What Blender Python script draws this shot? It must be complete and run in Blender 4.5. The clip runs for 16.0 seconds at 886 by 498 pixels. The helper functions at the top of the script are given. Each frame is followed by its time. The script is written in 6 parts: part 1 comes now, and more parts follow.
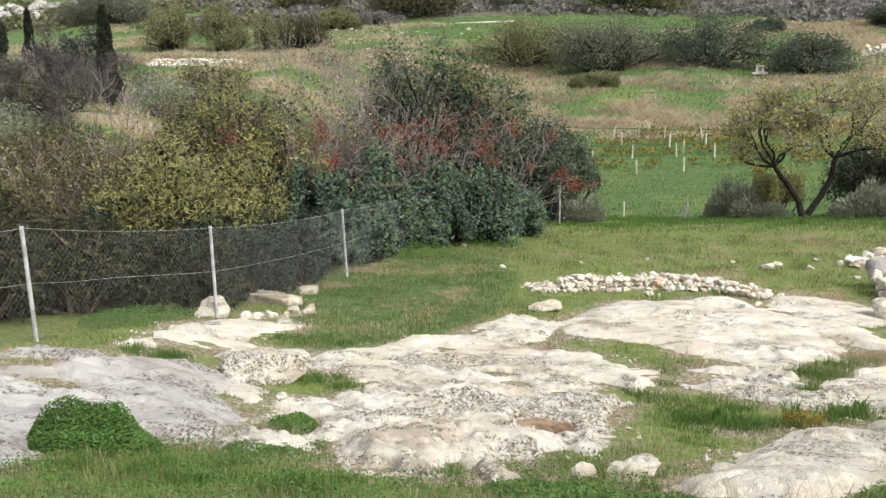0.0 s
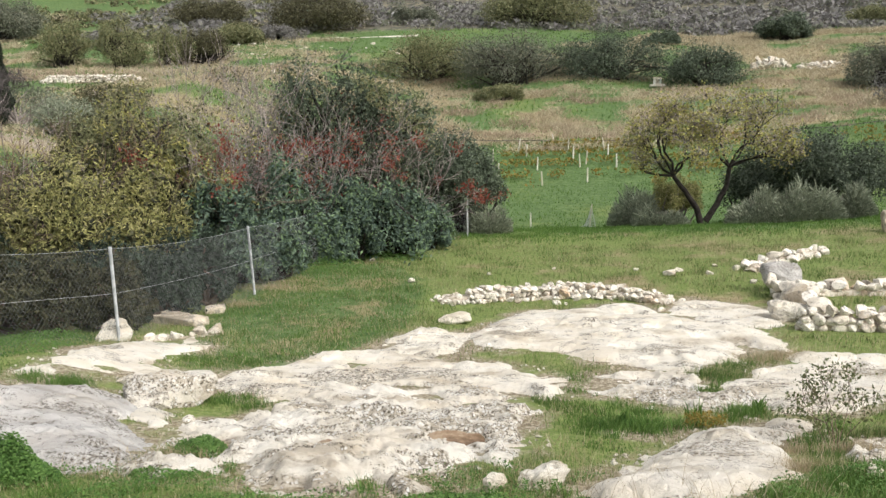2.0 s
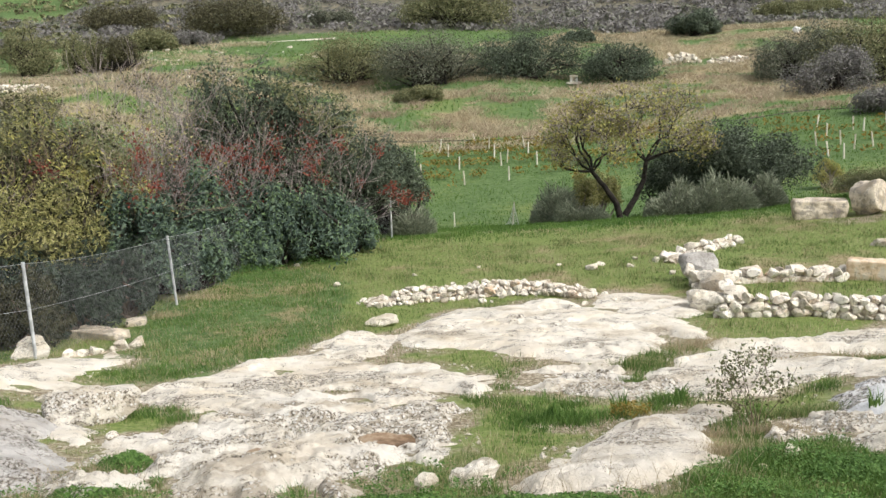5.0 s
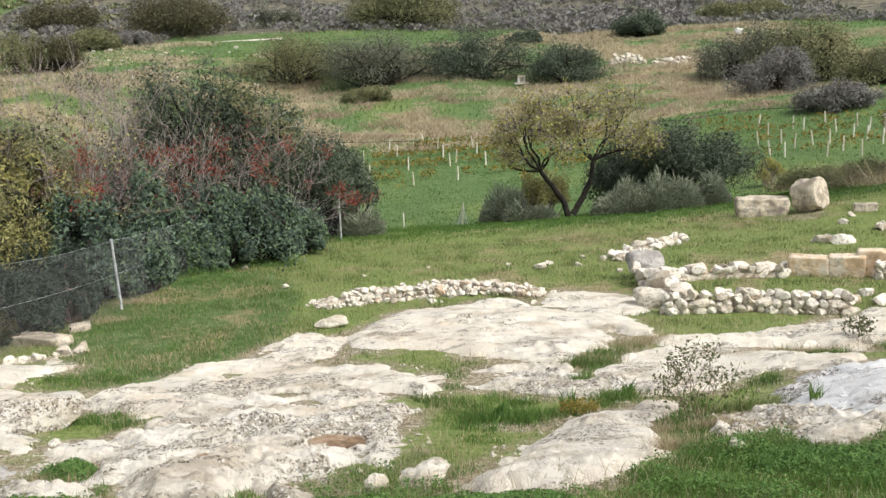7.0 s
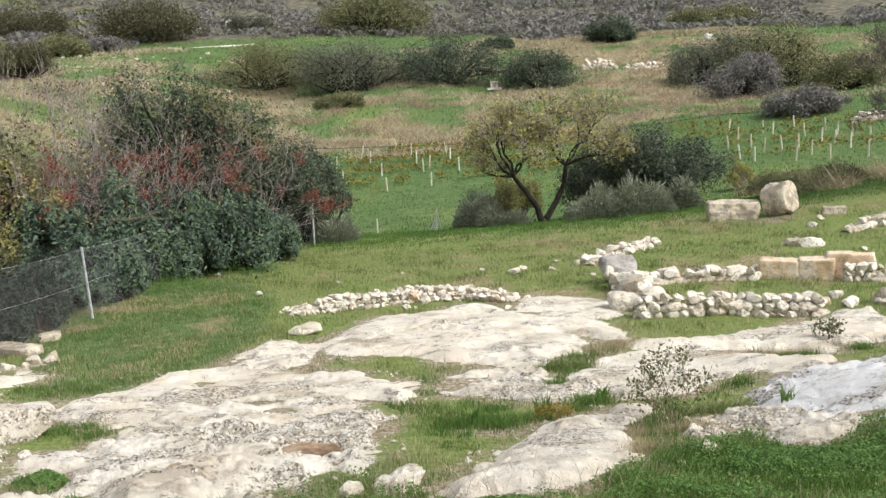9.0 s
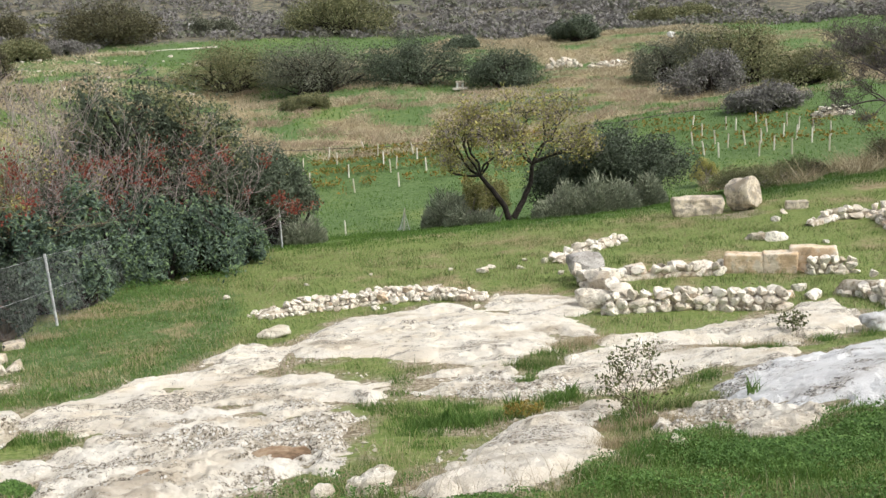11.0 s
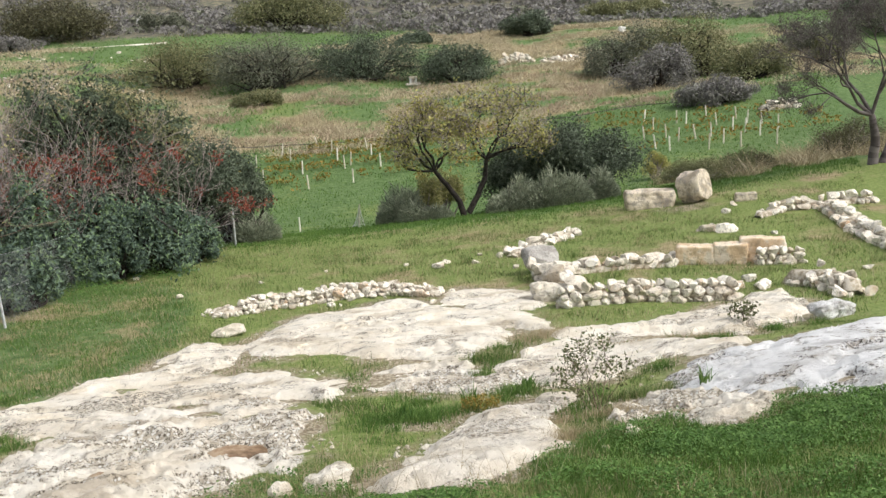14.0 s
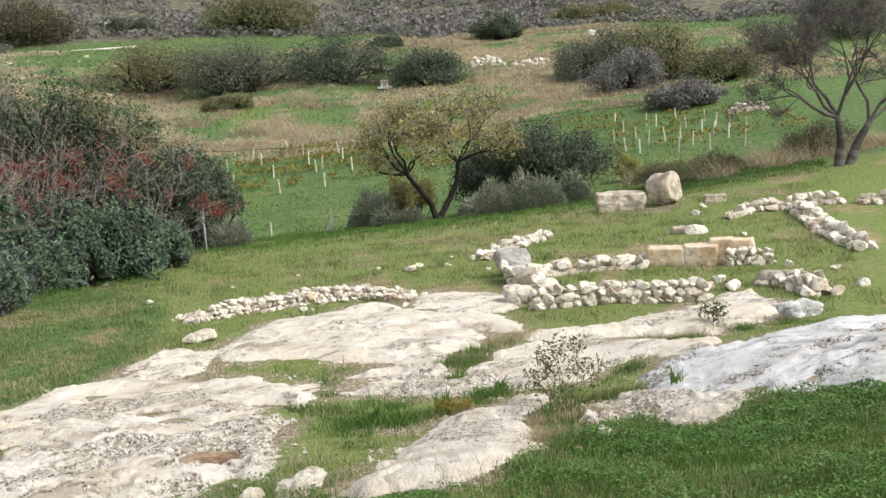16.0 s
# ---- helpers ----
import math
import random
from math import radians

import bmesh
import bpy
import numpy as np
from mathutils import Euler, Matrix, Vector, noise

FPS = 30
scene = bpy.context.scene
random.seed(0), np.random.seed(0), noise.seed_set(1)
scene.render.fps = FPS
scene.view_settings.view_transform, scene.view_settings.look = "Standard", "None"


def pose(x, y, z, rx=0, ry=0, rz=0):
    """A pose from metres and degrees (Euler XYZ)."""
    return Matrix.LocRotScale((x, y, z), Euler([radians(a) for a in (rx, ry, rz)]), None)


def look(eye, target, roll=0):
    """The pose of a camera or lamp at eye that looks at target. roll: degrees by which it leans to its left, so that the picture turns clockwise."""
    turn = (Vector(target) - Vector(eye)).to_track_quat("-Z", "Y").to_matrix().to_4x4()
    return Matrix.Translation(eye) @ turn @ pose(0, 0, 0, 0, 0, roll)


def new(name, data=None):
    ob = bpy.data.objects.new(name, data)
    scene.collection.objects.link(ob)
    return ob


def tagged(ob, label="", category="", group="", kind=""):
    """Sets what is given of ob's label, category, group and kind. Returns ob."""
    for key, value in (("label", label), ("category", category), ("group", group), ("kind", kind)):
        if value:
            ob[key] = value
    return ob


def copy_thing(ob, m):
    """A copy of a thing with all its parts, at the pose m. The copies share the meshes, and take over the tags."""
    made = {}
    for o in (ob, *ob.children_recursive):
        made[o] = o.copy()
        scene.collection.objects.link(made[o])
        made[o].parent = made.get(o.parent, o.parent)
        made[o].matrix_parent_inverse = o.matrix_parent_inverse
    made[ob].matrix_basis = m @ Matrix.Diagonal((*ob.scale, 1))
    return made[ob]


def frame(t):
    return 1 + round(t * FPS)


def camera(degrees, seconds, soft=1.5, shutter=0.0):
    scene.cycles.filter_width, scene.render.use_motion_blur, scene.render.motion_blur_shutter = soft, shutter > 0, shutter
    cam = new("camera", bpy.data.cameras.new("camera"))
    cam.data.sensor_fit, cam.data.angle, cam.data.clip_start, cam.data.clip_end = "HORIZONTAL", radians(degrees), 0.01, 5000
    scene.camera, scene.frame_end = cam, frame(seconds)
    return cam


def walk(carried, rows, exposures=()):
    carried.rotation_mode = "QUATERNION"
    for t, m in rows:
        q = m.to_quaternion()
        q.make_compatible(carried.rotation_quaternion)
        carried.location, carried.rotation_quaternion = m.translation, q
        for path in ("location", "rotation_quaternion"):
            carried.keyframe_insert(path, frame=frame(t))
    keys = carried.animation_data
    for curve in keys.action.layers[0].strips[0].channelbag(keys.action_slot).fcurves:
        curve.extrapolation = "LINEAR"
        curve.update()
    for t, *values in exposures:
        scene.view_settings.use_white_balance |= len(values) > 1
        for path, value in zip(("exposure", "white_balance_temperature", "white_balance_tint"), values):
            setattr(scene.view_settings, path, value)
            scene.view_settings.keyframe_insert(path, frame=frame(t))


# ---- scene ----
cam = camera(50.78, 16.0, soft=1.45)
walk(cam, [
    (0, pose(-0.0000, 0.0000, 8.0000, 77.497, 1.172, 9.740)),
    (0.5, pose(0.0074, -0.0044, 8.0002, 77.821, 1.314, 8.736)),
    (1, pose(0.0316, -0.0059, 8.0018, 77.868, 1.326, 6.967)),
    (1.5, pose(0.0298, -0.0115, 8.0036, 78.027, 1.321, 5.343)),
    (2, pose(0.0394, -0.0057, 8.0081, 78.200, 1.441, 4.048)),
    (2.5, pose(0.0496, -0.0110, 8.0009, 78.200, 1.593, 2.937)),
    (3, pose(0.0532, -0.0214, 8.0114, 78.146, 1.415, 2.437)),
    (3.5, pose(0.0561, -0.0261, 8.0073, 78.134, 1.662, 1.566)),
    (4, pose(0.0555, -0.0216, 8.0089, 78.236, 2.132, 0.941)),
    (6.5, pose(0.0836, -0.0328, 8.0084, 77.916, 2.451, -3.541)),
    (7, pose(0.0859, -0.0290, 8.0068, 78.010, 2.494, -3.970)),
    (7.5, pose(0.0923, -0.0298, 8.0156, 77.991, 2.678, -4.461)),
    (8, pose(0.0910, -0.0304, 8.0098, 78.008, 2.658, -4.695)),
    (8.5, pose(0.0863, -0.0263, 8.0110, 78.416, 2.595, -5.160)),
    (9, pose(0.0897, -0.0284, 8.0120, 78.274, 2.573, -5.617)),
    (11.5, pose(0.1037, -0.0491, 8.0115, 78.222, 3.125, -7.949)),
    (12, pose(0.1008, -0.0548, 8.0130, 78.360, 3.016, -8.018)),
    (12.5, pose(0.1028, -0.0487, 8.0179, 78.091, 3.482, -8.636)),
    (13, pose(0.1049, -0.0416, 8.0136, 77.988, 3.296, -9.483)),
    (13.5, pose(0.0964, -0.0449, 8.0106, 77.949, 3.287, -10.092)),
    (14, pose(0.1096, -0.0513, 8.0102, 77.747, 3.330, -10.526)),
    (14.5, pose(0.1149, -0.0548, 8.0138, 77.858, 3.132, -11.085)),
    (15, pose(0.1080, -0.0580, 8.0160, 77.931, 3.263, -11.841)),
    (15.5, pose(0.1141, -0.0529, 8.0107, 77.891, 3.253, -12.134)),
    (16, pose(0.1165, -0.0520, 8.0057, 77.854, 3.371, -12.264)),
], exposures=[(0, 0.72), (16, 0.72)])

# ---- light: bright overcast sky, weak wide sun from behind on the right ----
world = bpy.data.worlds.new("overcast_sky")
scene.world = world
world.use_nodes = True
wn, wl = world.node_tree.nodes, world.node_tree.links
sky = wn.new("ShaderNodeTexSky")
sky.sky_type, sky.sun_disc = "NISHITA", False
SUN_EL, SUN_AZ = radians(48), radians(128)
sky.sun_elevation, sky.sun_rotation = SUN_EL, SUN_AZ
sky.air_density, sky.dust_density, sky.ozone_density = 1.0, 3.0, 1.0
cloud = wn.new("ShaderNodeHueSaturation")
cloud.inputs["Saturation"].default_value = 0.28
wl.new(sky.outputs[0], cloud.inputs["Color"])
wl.new(cloud.outputs[0], wn["Background"].inputs["Color"])
wn["Background"].inputs["Strength"].default_value = 0.15
sun = new("sun", bpy.data.lights.new("sun", "SUN"))
sun.data.energy, sun.data.angle, sun.data.color = 1.3, radians(16), (1.0, 0.95, 0.88)
sun.matrix_world = look((0, 0, 50), Vector((0, 0, 50)) - Vector((math.sin(SUN_AZ) * math.cos(SUN_EL), math.cos(SUN_AZ) * math.cos(SUN_EL), math.sin(SUN_EL))))

# ---- materials ----
def widen(n, l, value, lo=0.34, hi=0.66):
    """Spread noise, which lies round 0.5, over 0 to 1."""
    r = n.new("ShaderNodeMapRange")
    r.inputs[1].default_value, r.inputs[2].default_value = lo, hi
    l.new(value, r.inputs[0])
    return r.outputs[0]


def surface(name, stops, size=1.0, rough=0.85, bump=0.3, bump_size=None, island=0.0, fine=None, thin=0.0, metal=0.0, obj_random=0.0):
    """Noise-driven colours at two scales with relief. stops: (position, colour). fine: (colour, size, amount) small flecks.
    island: how much each separate leaf or stone varies. thin: light let through leaves."""
    m = bpy.data.materials.new(name)
    m.use_nodes = True
    n, l = m.node_tree.nodes, m.node_tree.links
    bsdf, out = n["Principled BSDF"], n["Material Output"]
    geom = n.new("ShaderNodeNewGeometry")
    big = n.new("ShaderNodeTexNoise")
    big.inputs["Scale"].default_value, big.inputs["Detail"].default_value, big.inputs["Roughness"].default_value = 1 / size, 8, 0.62
    l.new(geom.outputs["Position"], big.inputs["Vector"])
    value = widen(n, l, big.outputs["Fac"])
    if island or obj_random:
        mix = n.new("ShaderNodeMix")
        mix.inputs[0].default_value = island or obj_random
        l.new(value, mix.inputs[2])
        if island:
            l.new(geom.outputs["Random Per Island"], mix.inputs[3])
        else:
            info = n.new("ShaderNodeObjectInfo")
            l.new(info.outputs["Random"], mix.inputs[3])
        value = mix.outputs[0]
    ramp = n.new("ShaderNodeValToRGB")
    els = ramp.color_ramp.elements
    while len(els) < len(stops):
        els.new(0.5)
    for e, (p, c) in zip(els, stops):
        e.position, e.color = p, (*c, 1)
    l.new(value, ramp.inputs[0])
    colour = ramp.outputs[0]
    for c, s, lo, hi, amount in [fine] if fine and not isinstance(fine, list) else fine or []:
        small = n.new("ShaderNodeTexNoise")
        small.inputs["Scale"].default_value, small.inputs["Detail"].default_value, small.inputs["Roughness"].default_value = 1 / s, 9, 0.78
        l.new(geom.outputs["Position"], small.inputs["Vector"])
        rng = n.new("ShaderNodeMapRange")
        rng.inputs[1].default_value, rng.inputs[2].default_value, rng.inputs[4].default_value = lo, hi, amount
        l.new(widen(n, l, small.outputs["Fac"]), rng.inputs[0])
        mixc = n.new("ShaderNodeMix")
        mixc.data_type = "RGBA"
        l.new(rng.outputs[0], mixc.inputs[0])
        l.new(colour, mixc.inputs[6])
        mixc.inputs[7].default_value = (*c, 1)
        colour = mixc.outputs[2]
    l.new(colour, bsdf.inputs["Base Color"])
    bsdf.inputs["Roughness"].default_value, bsdf.inputs["Metallic"].default_value = rough, metal
    bsdf.inputs["Specular IOR Level"].default_value = 0.3
    if bump:
        relief = n.new("ShaderNodeTexNoise")
        relief.inputs["Scale"].default_value, relief.inputs["Detail"].default_value = 1 / (bump_size or size / 6), 7
        l.new(geom.outputs["Position"], relief.inputs["Vector"])
        b = n.new("ShaderNodeBump")
        b.inputs["Strength"].default_value, b.inputs["Distance"].default_value = bump, (bump_size or size / 6) * 0.5
        l.new(relief.outputs["Fac"], b.inputs["Height"])
        l.new(b.outputs[0], bsdf.inputs["Normal"])
    if thin:
        tr, mx = n.new("ShaderNodeBsdfTranslucent"), n.new("ShaderNodeMixShader")
        l.new(colour, tr.inputs["Color"])
        mx.inputs[0].default_value = thin
        l.new(bsdf.outputs[0], mx.inputs[1])
        l.new(tr.outputs[0], mx.inputs[2])
        l.new(mx.outputs[0], out.inputs["Surface"])
    return m


def leaf(name, *colours):
    k = len(colours)
    return surface(name, [(0.2 + 0.6 * i / max(1, k - 1), c) for i, c in enumerate(colours)], size=1.5, rough=0.6, bump=0, island=0.75, thin=0.25)


SPECK = ((0.20, 0.175, 0.14), 0.09, 0.62, 0.73, 0.8)

def rock(name, stops, stain, grain=0.75, dots=0.7, cover=(0.50, 0.64), tint=(0.60, 0.50, 0.36), tint_share=0.35, crust=(0.15, 0.135, 0.115)):
    """Bare limestone: soft cream variation, weathered patches with dark grains and pale lichen dots, streaks along the bedding."""
    m = bpy.data.materials.new(name)
    m.use_nodes = True
    n, l = m.node_tree.nodes, m.node_tree.links
    bsdf = n["Principled BSDF"]
    geom = n.new("ShaderNodeNewGeometry")
    bed = n.new("ShaderNodeMapping")
    bed.inputs["Scale"].default_value, bed.inputs["Rotation"].default_value = (0.45, 1.0, 1.6), (0, 0, 0.25)
    l.new(geom.outputs["Position"], bed.inputs["Vector"])

    def fac(size, detail=5, rough=0.6, along=False):
        t = n.new("ShaderNodeTexNoise")
        t.inputs["Scale"].default_value, t.inputs["Detail"].default_value, t.inputs["Roughness"].default_value = 1 / size, detail, rough
        l.new(bed.outputs[0] if along else geom.outputs["Position"], t.inputs["Vector"])
        return t.outputs["Fac"]

    def cut(v, lo, hi, top=1.0):
        r = n.new("ShaderNodeMapRange")
        r.interpolation_type = "SMOOTHSTEP"
        r.inputs[1].default_value, r.inputs[2].default_value, r.inputs[4].default_value = lo, hi, top
        l.new(v, r.inputs[0])
        return r.outputs[0]

    def both(u, v):
        t = n.new("ShaderNodeMath")
        t.operation = "MULTIPLY"
        l.new(u, t.inputs[0]), l.new(v, t.inputs[1])
        return t.outputs[0]

    def lay_on(colour, f, c):
        x = n.new("ShaderNodeMix")
        x.data_type = "RGBA"
        l.new(f, x.inputs[0]), l.new(colour, x.inputs[6])
        x.inputs[7].default_value = (*c, 1)
        return x.outputs[2]

    ramp = n.new("ShaderNodeValToRGB")
    els = ramp.color_ramp.elements
    while len(els) < len(stops):
        els.new(0.5)
    for e, (p, c) in zip(els, stops):
        e.position, e.color = p, (*c, 1)
    l.new(fac(0.7, 7, 0.62, True), ramp.inputs[0])
    col = lay_on(ramp.outputs[0], cut(fac(1.7, 4, 0.55), 0.48, 0.68, tint_share), tint)
    patch = cut(fac(0.75, 7, 0.68, True), *cover)
    thin = cut(fac(0.3, 6, 0.7), 0.53, 0.60)
    col = lay_on(col, both(patch, cut(fac(0.13, 6, 0.72), 0.42, 0.58, 0.9)), stain)
    col = lay_on(col, both(thin, cut(fac(0.07, 5, 0.75), 0.46, 0.56, 0.35)), stain)
    col = lay_on(col, both(patch, cut(fac(0.040, 4, 0.7), 0.51, 0.57, grain)), crust)
    col = lay_on(col, both(thin, cut(fac(0.030, 3, 0.7), 0.56, 0.62, grain)), crust)
    spots = n.new("ShaderNodeTexVoronoi")
    spots.inputs["Scale"].default_value, spots.inputs["Randomness"].default_value = 1 / 0.055, 1.0
    l.new(geom.outputs["Position"], spots.inputs["Vector"])
    col = lay_on(col, both(patch, cut(spots.outputs["Distance"], 0.42, 0.22, dots)), (0.68, 0.665, 0.62))
    l.new(col, bsdf.inputs["Base Color"])
    bsdf.inputs["Roughness"].default_value, bsdf.inputs["Specular IOR Level"].default_value = 0.92, 0.25
    rough = n.new("ShaderNodeMath")
    rough.operation = "MULTIPLY_ADD"
    l.new(fac(0.16, 6, 0.7), rough.inputs[0])
    rough.inputs[1].default_value = 3.0
    l.new(fac(0.03, 4, 0.7), rough.inputs[2])
    bump = n.new("ShaderNodeBump")
    bump.inputs["Strength"].default_value, bump.inputs["Distance"].default_value = 0.9, 0.03
    l.new(rough.outputs[0], bump.inputs["Height"])
    l.new(bump.outputs[0], bsdf.inputs["Normal"])
    return m


LIMESTONE = rock("limestone_pale", [(0.36, (0.48, 0.415, 0.32)), (0.43, (0.66, 0.60, 0.49)), (0.52, (0.745, 0.70, 0.61)), (0.66, (0.71, 0.64, 0.515))], (0.385, 0.345, 0.28), 0.95, 0.3, (0.525, 0.585), crust=(0.125, 0.105, 0.082))
KNOBBY = rock("limestone_lichen_pitted", [(0.38, (0.45, 0.395, 0.315)), (0.46, (0.615, 0.565, 0.475)), (0.56, (0.715, 0.675, 0.595))], (0.35, 0.305, 0.235), 0.95, 0.95, (0.465, 0.525), crust=(0.105, 0.085, 0.06))
GREYROCK = rock("limestone_grey_smooth", [(0.38, (0.34, 0.32, 0.295)), (0.47, (0.48, 0.46, 0.43)), (0.60, (0.61, 0.59, 0.555))], (0.30, 0.27, 0.23), 0.95, 0.4, (0.51, 0.58), tint=(0.43, 0.37, 0.29), tint_share=0.4, crust=(0.105, 0.09, 0.072))
BLUEROCK = rock("limestone_bluish", [(0.36, (0.46, 0.45, 0.435)), (0.44, (0.625, 0.625, 0.62)), (0.55, (0.715, 0.715, 0.71))], (0.36, 0.325, 0.275), 1.0, 0.3, (0.51, 0.555), tint=(0.54, 0.48, 0.39), tint_share=0.25, crust=(0.055, 0.045, 0.038))
TRACKROCK = rock("limestone_worn_yellowish", [(0.37, (0.45, 0.39, 0.305)), (0.45, (0.62, 0.565, 0.47)), (0.56, (0.70, 0.655, 0.575))], (0.40, 0.35, 0.28), 0.95, 0.35, (0.515, 0.585), crust=(0.14, 0.118, 0.09))
STONE = surface("fieldstone", [(0.08, (0.42, 0.355, 0.265)), (0.3, (0.65, 0.59, 0.49)), (0.7, (0.78, 0.735, 0.645)), (0.95, (0.52, 0.37, 0.235))], 0.5, 0.9, 0.8, 0.04, obj_random=0.65, fine=[((0.27, 0.245, 0.205), 0.14, 0.58, 0.82, 0.7), SPECK])
ASHLAR = surface("tan_cut_sandstone", [(0.3, (0.52, 0.38, 0.24)), (0.55, (0.66, 0.52, 0.36)), (0.75, (0.64, 0.56, 0.45))], 0.5, 0.9, 0.5, 0.04, fine=((0.28, 0.22, 0.15), 0.15, 0.58, 0.72, 0.6))
COLUMNSTONE = surface("weathered_column_stone", [(0.3, (0.32, 0.27, 0.20)), (0.5, (0.50, 0.43, 0.33)), (0.7, (0.62, 0.54, 0.42))], 0.5, 0.9, 0.6, 0.05, fine=((0.22, 0.20, 0.18), 0.2, 0.54, 0.68, 0.7))
SOIL = surface("bare_brown_soil", [(0.3, (0.13, 0.085, 0.05)), (0.6, (0.24, 0.16, 0.10)), (0.8, (0.32, 0.24, 0.16))], 0.3, 0.95, 0.6, 0.03)
RUBBLEFILL = surface("earthy_rubble", [(0.2, (0.20, 0.16, 0.11)), (0.5, (0.38, 0.33, 0.25)), (0.8, (0.52, 0.47, 0.39))], 0.12, 0.95, 1.0, 0.03)
BARK = surface("dark_bark", [(0.2, (0.016, 0.013, 0.011)), (0.8, (0.048, 0.04, 0.034))], 0.15, 0.95, 0.6, 0.03)
TWIG = surface("pale_grey_twigs", [(0.3, (0.20, 0.165, 0.155)), (0.7, (0.36, 0.31, 0.285))], 0.4, 0.95, 0.3, 0.03, island=0.5)
TWIGDARK = surface("dark_grey_twigs", [(0.3, (0.06, 0.05, 0.047)), (0.7, (0.145, 0.125, 0.12))], 0.4, 0.95, 0.3, 0.03, island=0.5)
TWIGBROWN = surface("brown_twigs", [(0.3, (0.09, 0.065, 0.05)), (0.7, (0.22, 0.16, 0.12))], 0.4, 0.95, 0.3, 0.03, island=0.5)
STEEL = surface("galvanised_steel", [(0.3, (0.42, 0.43, 0.44)), (0.7, (0.62, 0.63, 0.64))], 0.2, 0.5, 0.1, 0.02, metal=0.4)
WIRE = surface("galvanised_wire", [(0.3, (0.12, 0.123, 0.123)), (0.7, (0.19, 0.193, 0.193))], 0.2, 0.55, 0, metal=0.3)
# green leaves darkened: the shade deep inside shrubs is in the colour
L_SHADEGREEN = leaf("shaded_green_foliage", (0.018, 0.028, 0.018), (0.035, 0.052, 0.034), (0.062, 0.085, 0.055))
STAKEWOOD = surface("pale_stake", [(0.3, (0.50, 0.45, 0.36)), (0.7, (0.72, 0.68, 0.60))], 0.3, 0.8, 0.3, 0.02, obj_random=0.5)
WHITEPAINT = surface("white_limewash", [(0.3, (0.70, 0.69, 0.66)), (0.7, (0.82, 0.81, 0.79))], 0.8, 0.8, 0.2, 0.05)
GRASS = leaf("grass_blades", (0.072, 0.12, 0.028), (0.122, 0.19, 0.048), (0.185, 0.24, 0.078), (0.36, 0.325, 0.18))
GRASSLUSH = leaf("lush_grass_blades", (0.055, 0.118, 0.021), (0.094, 0.186, 0.036), (0.155, 0.245, 0.056))
GRASSDRY = leaf("dry_grass_blades", (0.28, 0.225, 0.13), (0.42, 0.345, 0.215), (0.50, 0.43, 0.30))
CLOVER = leaf("clover_leaves", (0.054, 0.12, 0.022), (0.088, 0.18, 0.036), (0.14, 0.24, 0.06))
L_OLIVE = leaf("yellow_olive_leaves", (0.15, 0.155, 0.055), (0.26, 0.26, 0.09), (0.41, 0.39, 0.15), (0.33, 0.30, 0.14))
L_DARK = leaf("dark_evergreen_leaves", (0.048, 0.064, 0.041), (0.086, 0.112, 0.072), (0.14, 0.168, 0.11))
L_LENTISK = leaf("blue_green_leathery_leaves", (0.05, 0.08, 0.06), (0.092, 0.138, 0.102), (0.15, 0.208, 0.152), (0.17, 0.25, 0.115))
L_RED = leaf("red_autumn_leaves", (0.17, 0.038, 0.027), (0.26, 0.062, 0.042), (0.23, 0.095, 0.056))
L_BROWN = leaf("brown_olive_foliage", (0.045, 0.043, 0.022), (0.095, 0.09, 0.044), (0.155, 0.145, 0.076))
L_GREY = leaf("grey_green_foliage", (0.16, 0.185, 0.125), (0.25, 0.28, 0.195), (0.34, 0.36, 0.26))
L_ALMOND = leaf("yellow_autumn_leaves", (0.21, 0.22, 0.07), (0.36, 0.36, 0.105), (0.47, 0.43, 0.14), (0.30, 0.26, 0.10))
# blue raised a little: aerial haze put into the far leaf colour
L_FAR = leaf("hazy_thicket_leaves", (0.10, 0.108, 0.076), (0.15, 0.16, 0.112), (0.20, 0.205, 0.145))
L_FARLIGHT = leaf("olive_green_leaves", (0.11, 0.118, 0.055), (0.185, 0.192, 0.09), (0.25, 0.245, 0.125))
L_PHRYGANA = leaf("grey_heath_twigs", (0.14, 0.132, 0.125), (0.225, 0.212, 0.205), (0.19, 0.188, 0.15))
L_VINE = leaf("vine_leaves_autumn", (0.16, 0.14, 0.03), (0.32, 0.20, 0.04), (0.12, 0.15, 0.03))
L_SAPLING = leaf("shrub_leaves", (0.07, 0.085, 0.03), (0.12, 0.135, 0.05), (0.18, 0.185, 0.08))
DEADWEED = leaf("dead_weed_stems", (0.31, 0.235, 0.17), (0.38, 0.29, 0.21), (0.43, 0.335, 0.245))
# brown olive leaves at about half brightness, shade put into the colour
L_SHADEBROWN = leaf("shaded_brown_olive_foliage", (0.024, 0.026, 0.012), (0.048, 0.05, 0.024), (0.085, 0.082, 0.04))
WEEDTAN = leaf("pale_tan_weeds", (0.39, 0.33, 0.215), (0.46, 0.395, 0.265), (0.52, 0.455, 0.32))
L_CYPRESS = leaf("cypress_foliage", (0.014, 0.02, 0.012), (0.03, 0.04, 0.022), (0.05, 0.06, 0.035))


# ---- mesh helpers ----
def origin(ob):
    at = np.zeros(3)
    while ob:
        at, ob = at + np.array(ob.location), ob.parent
    return at


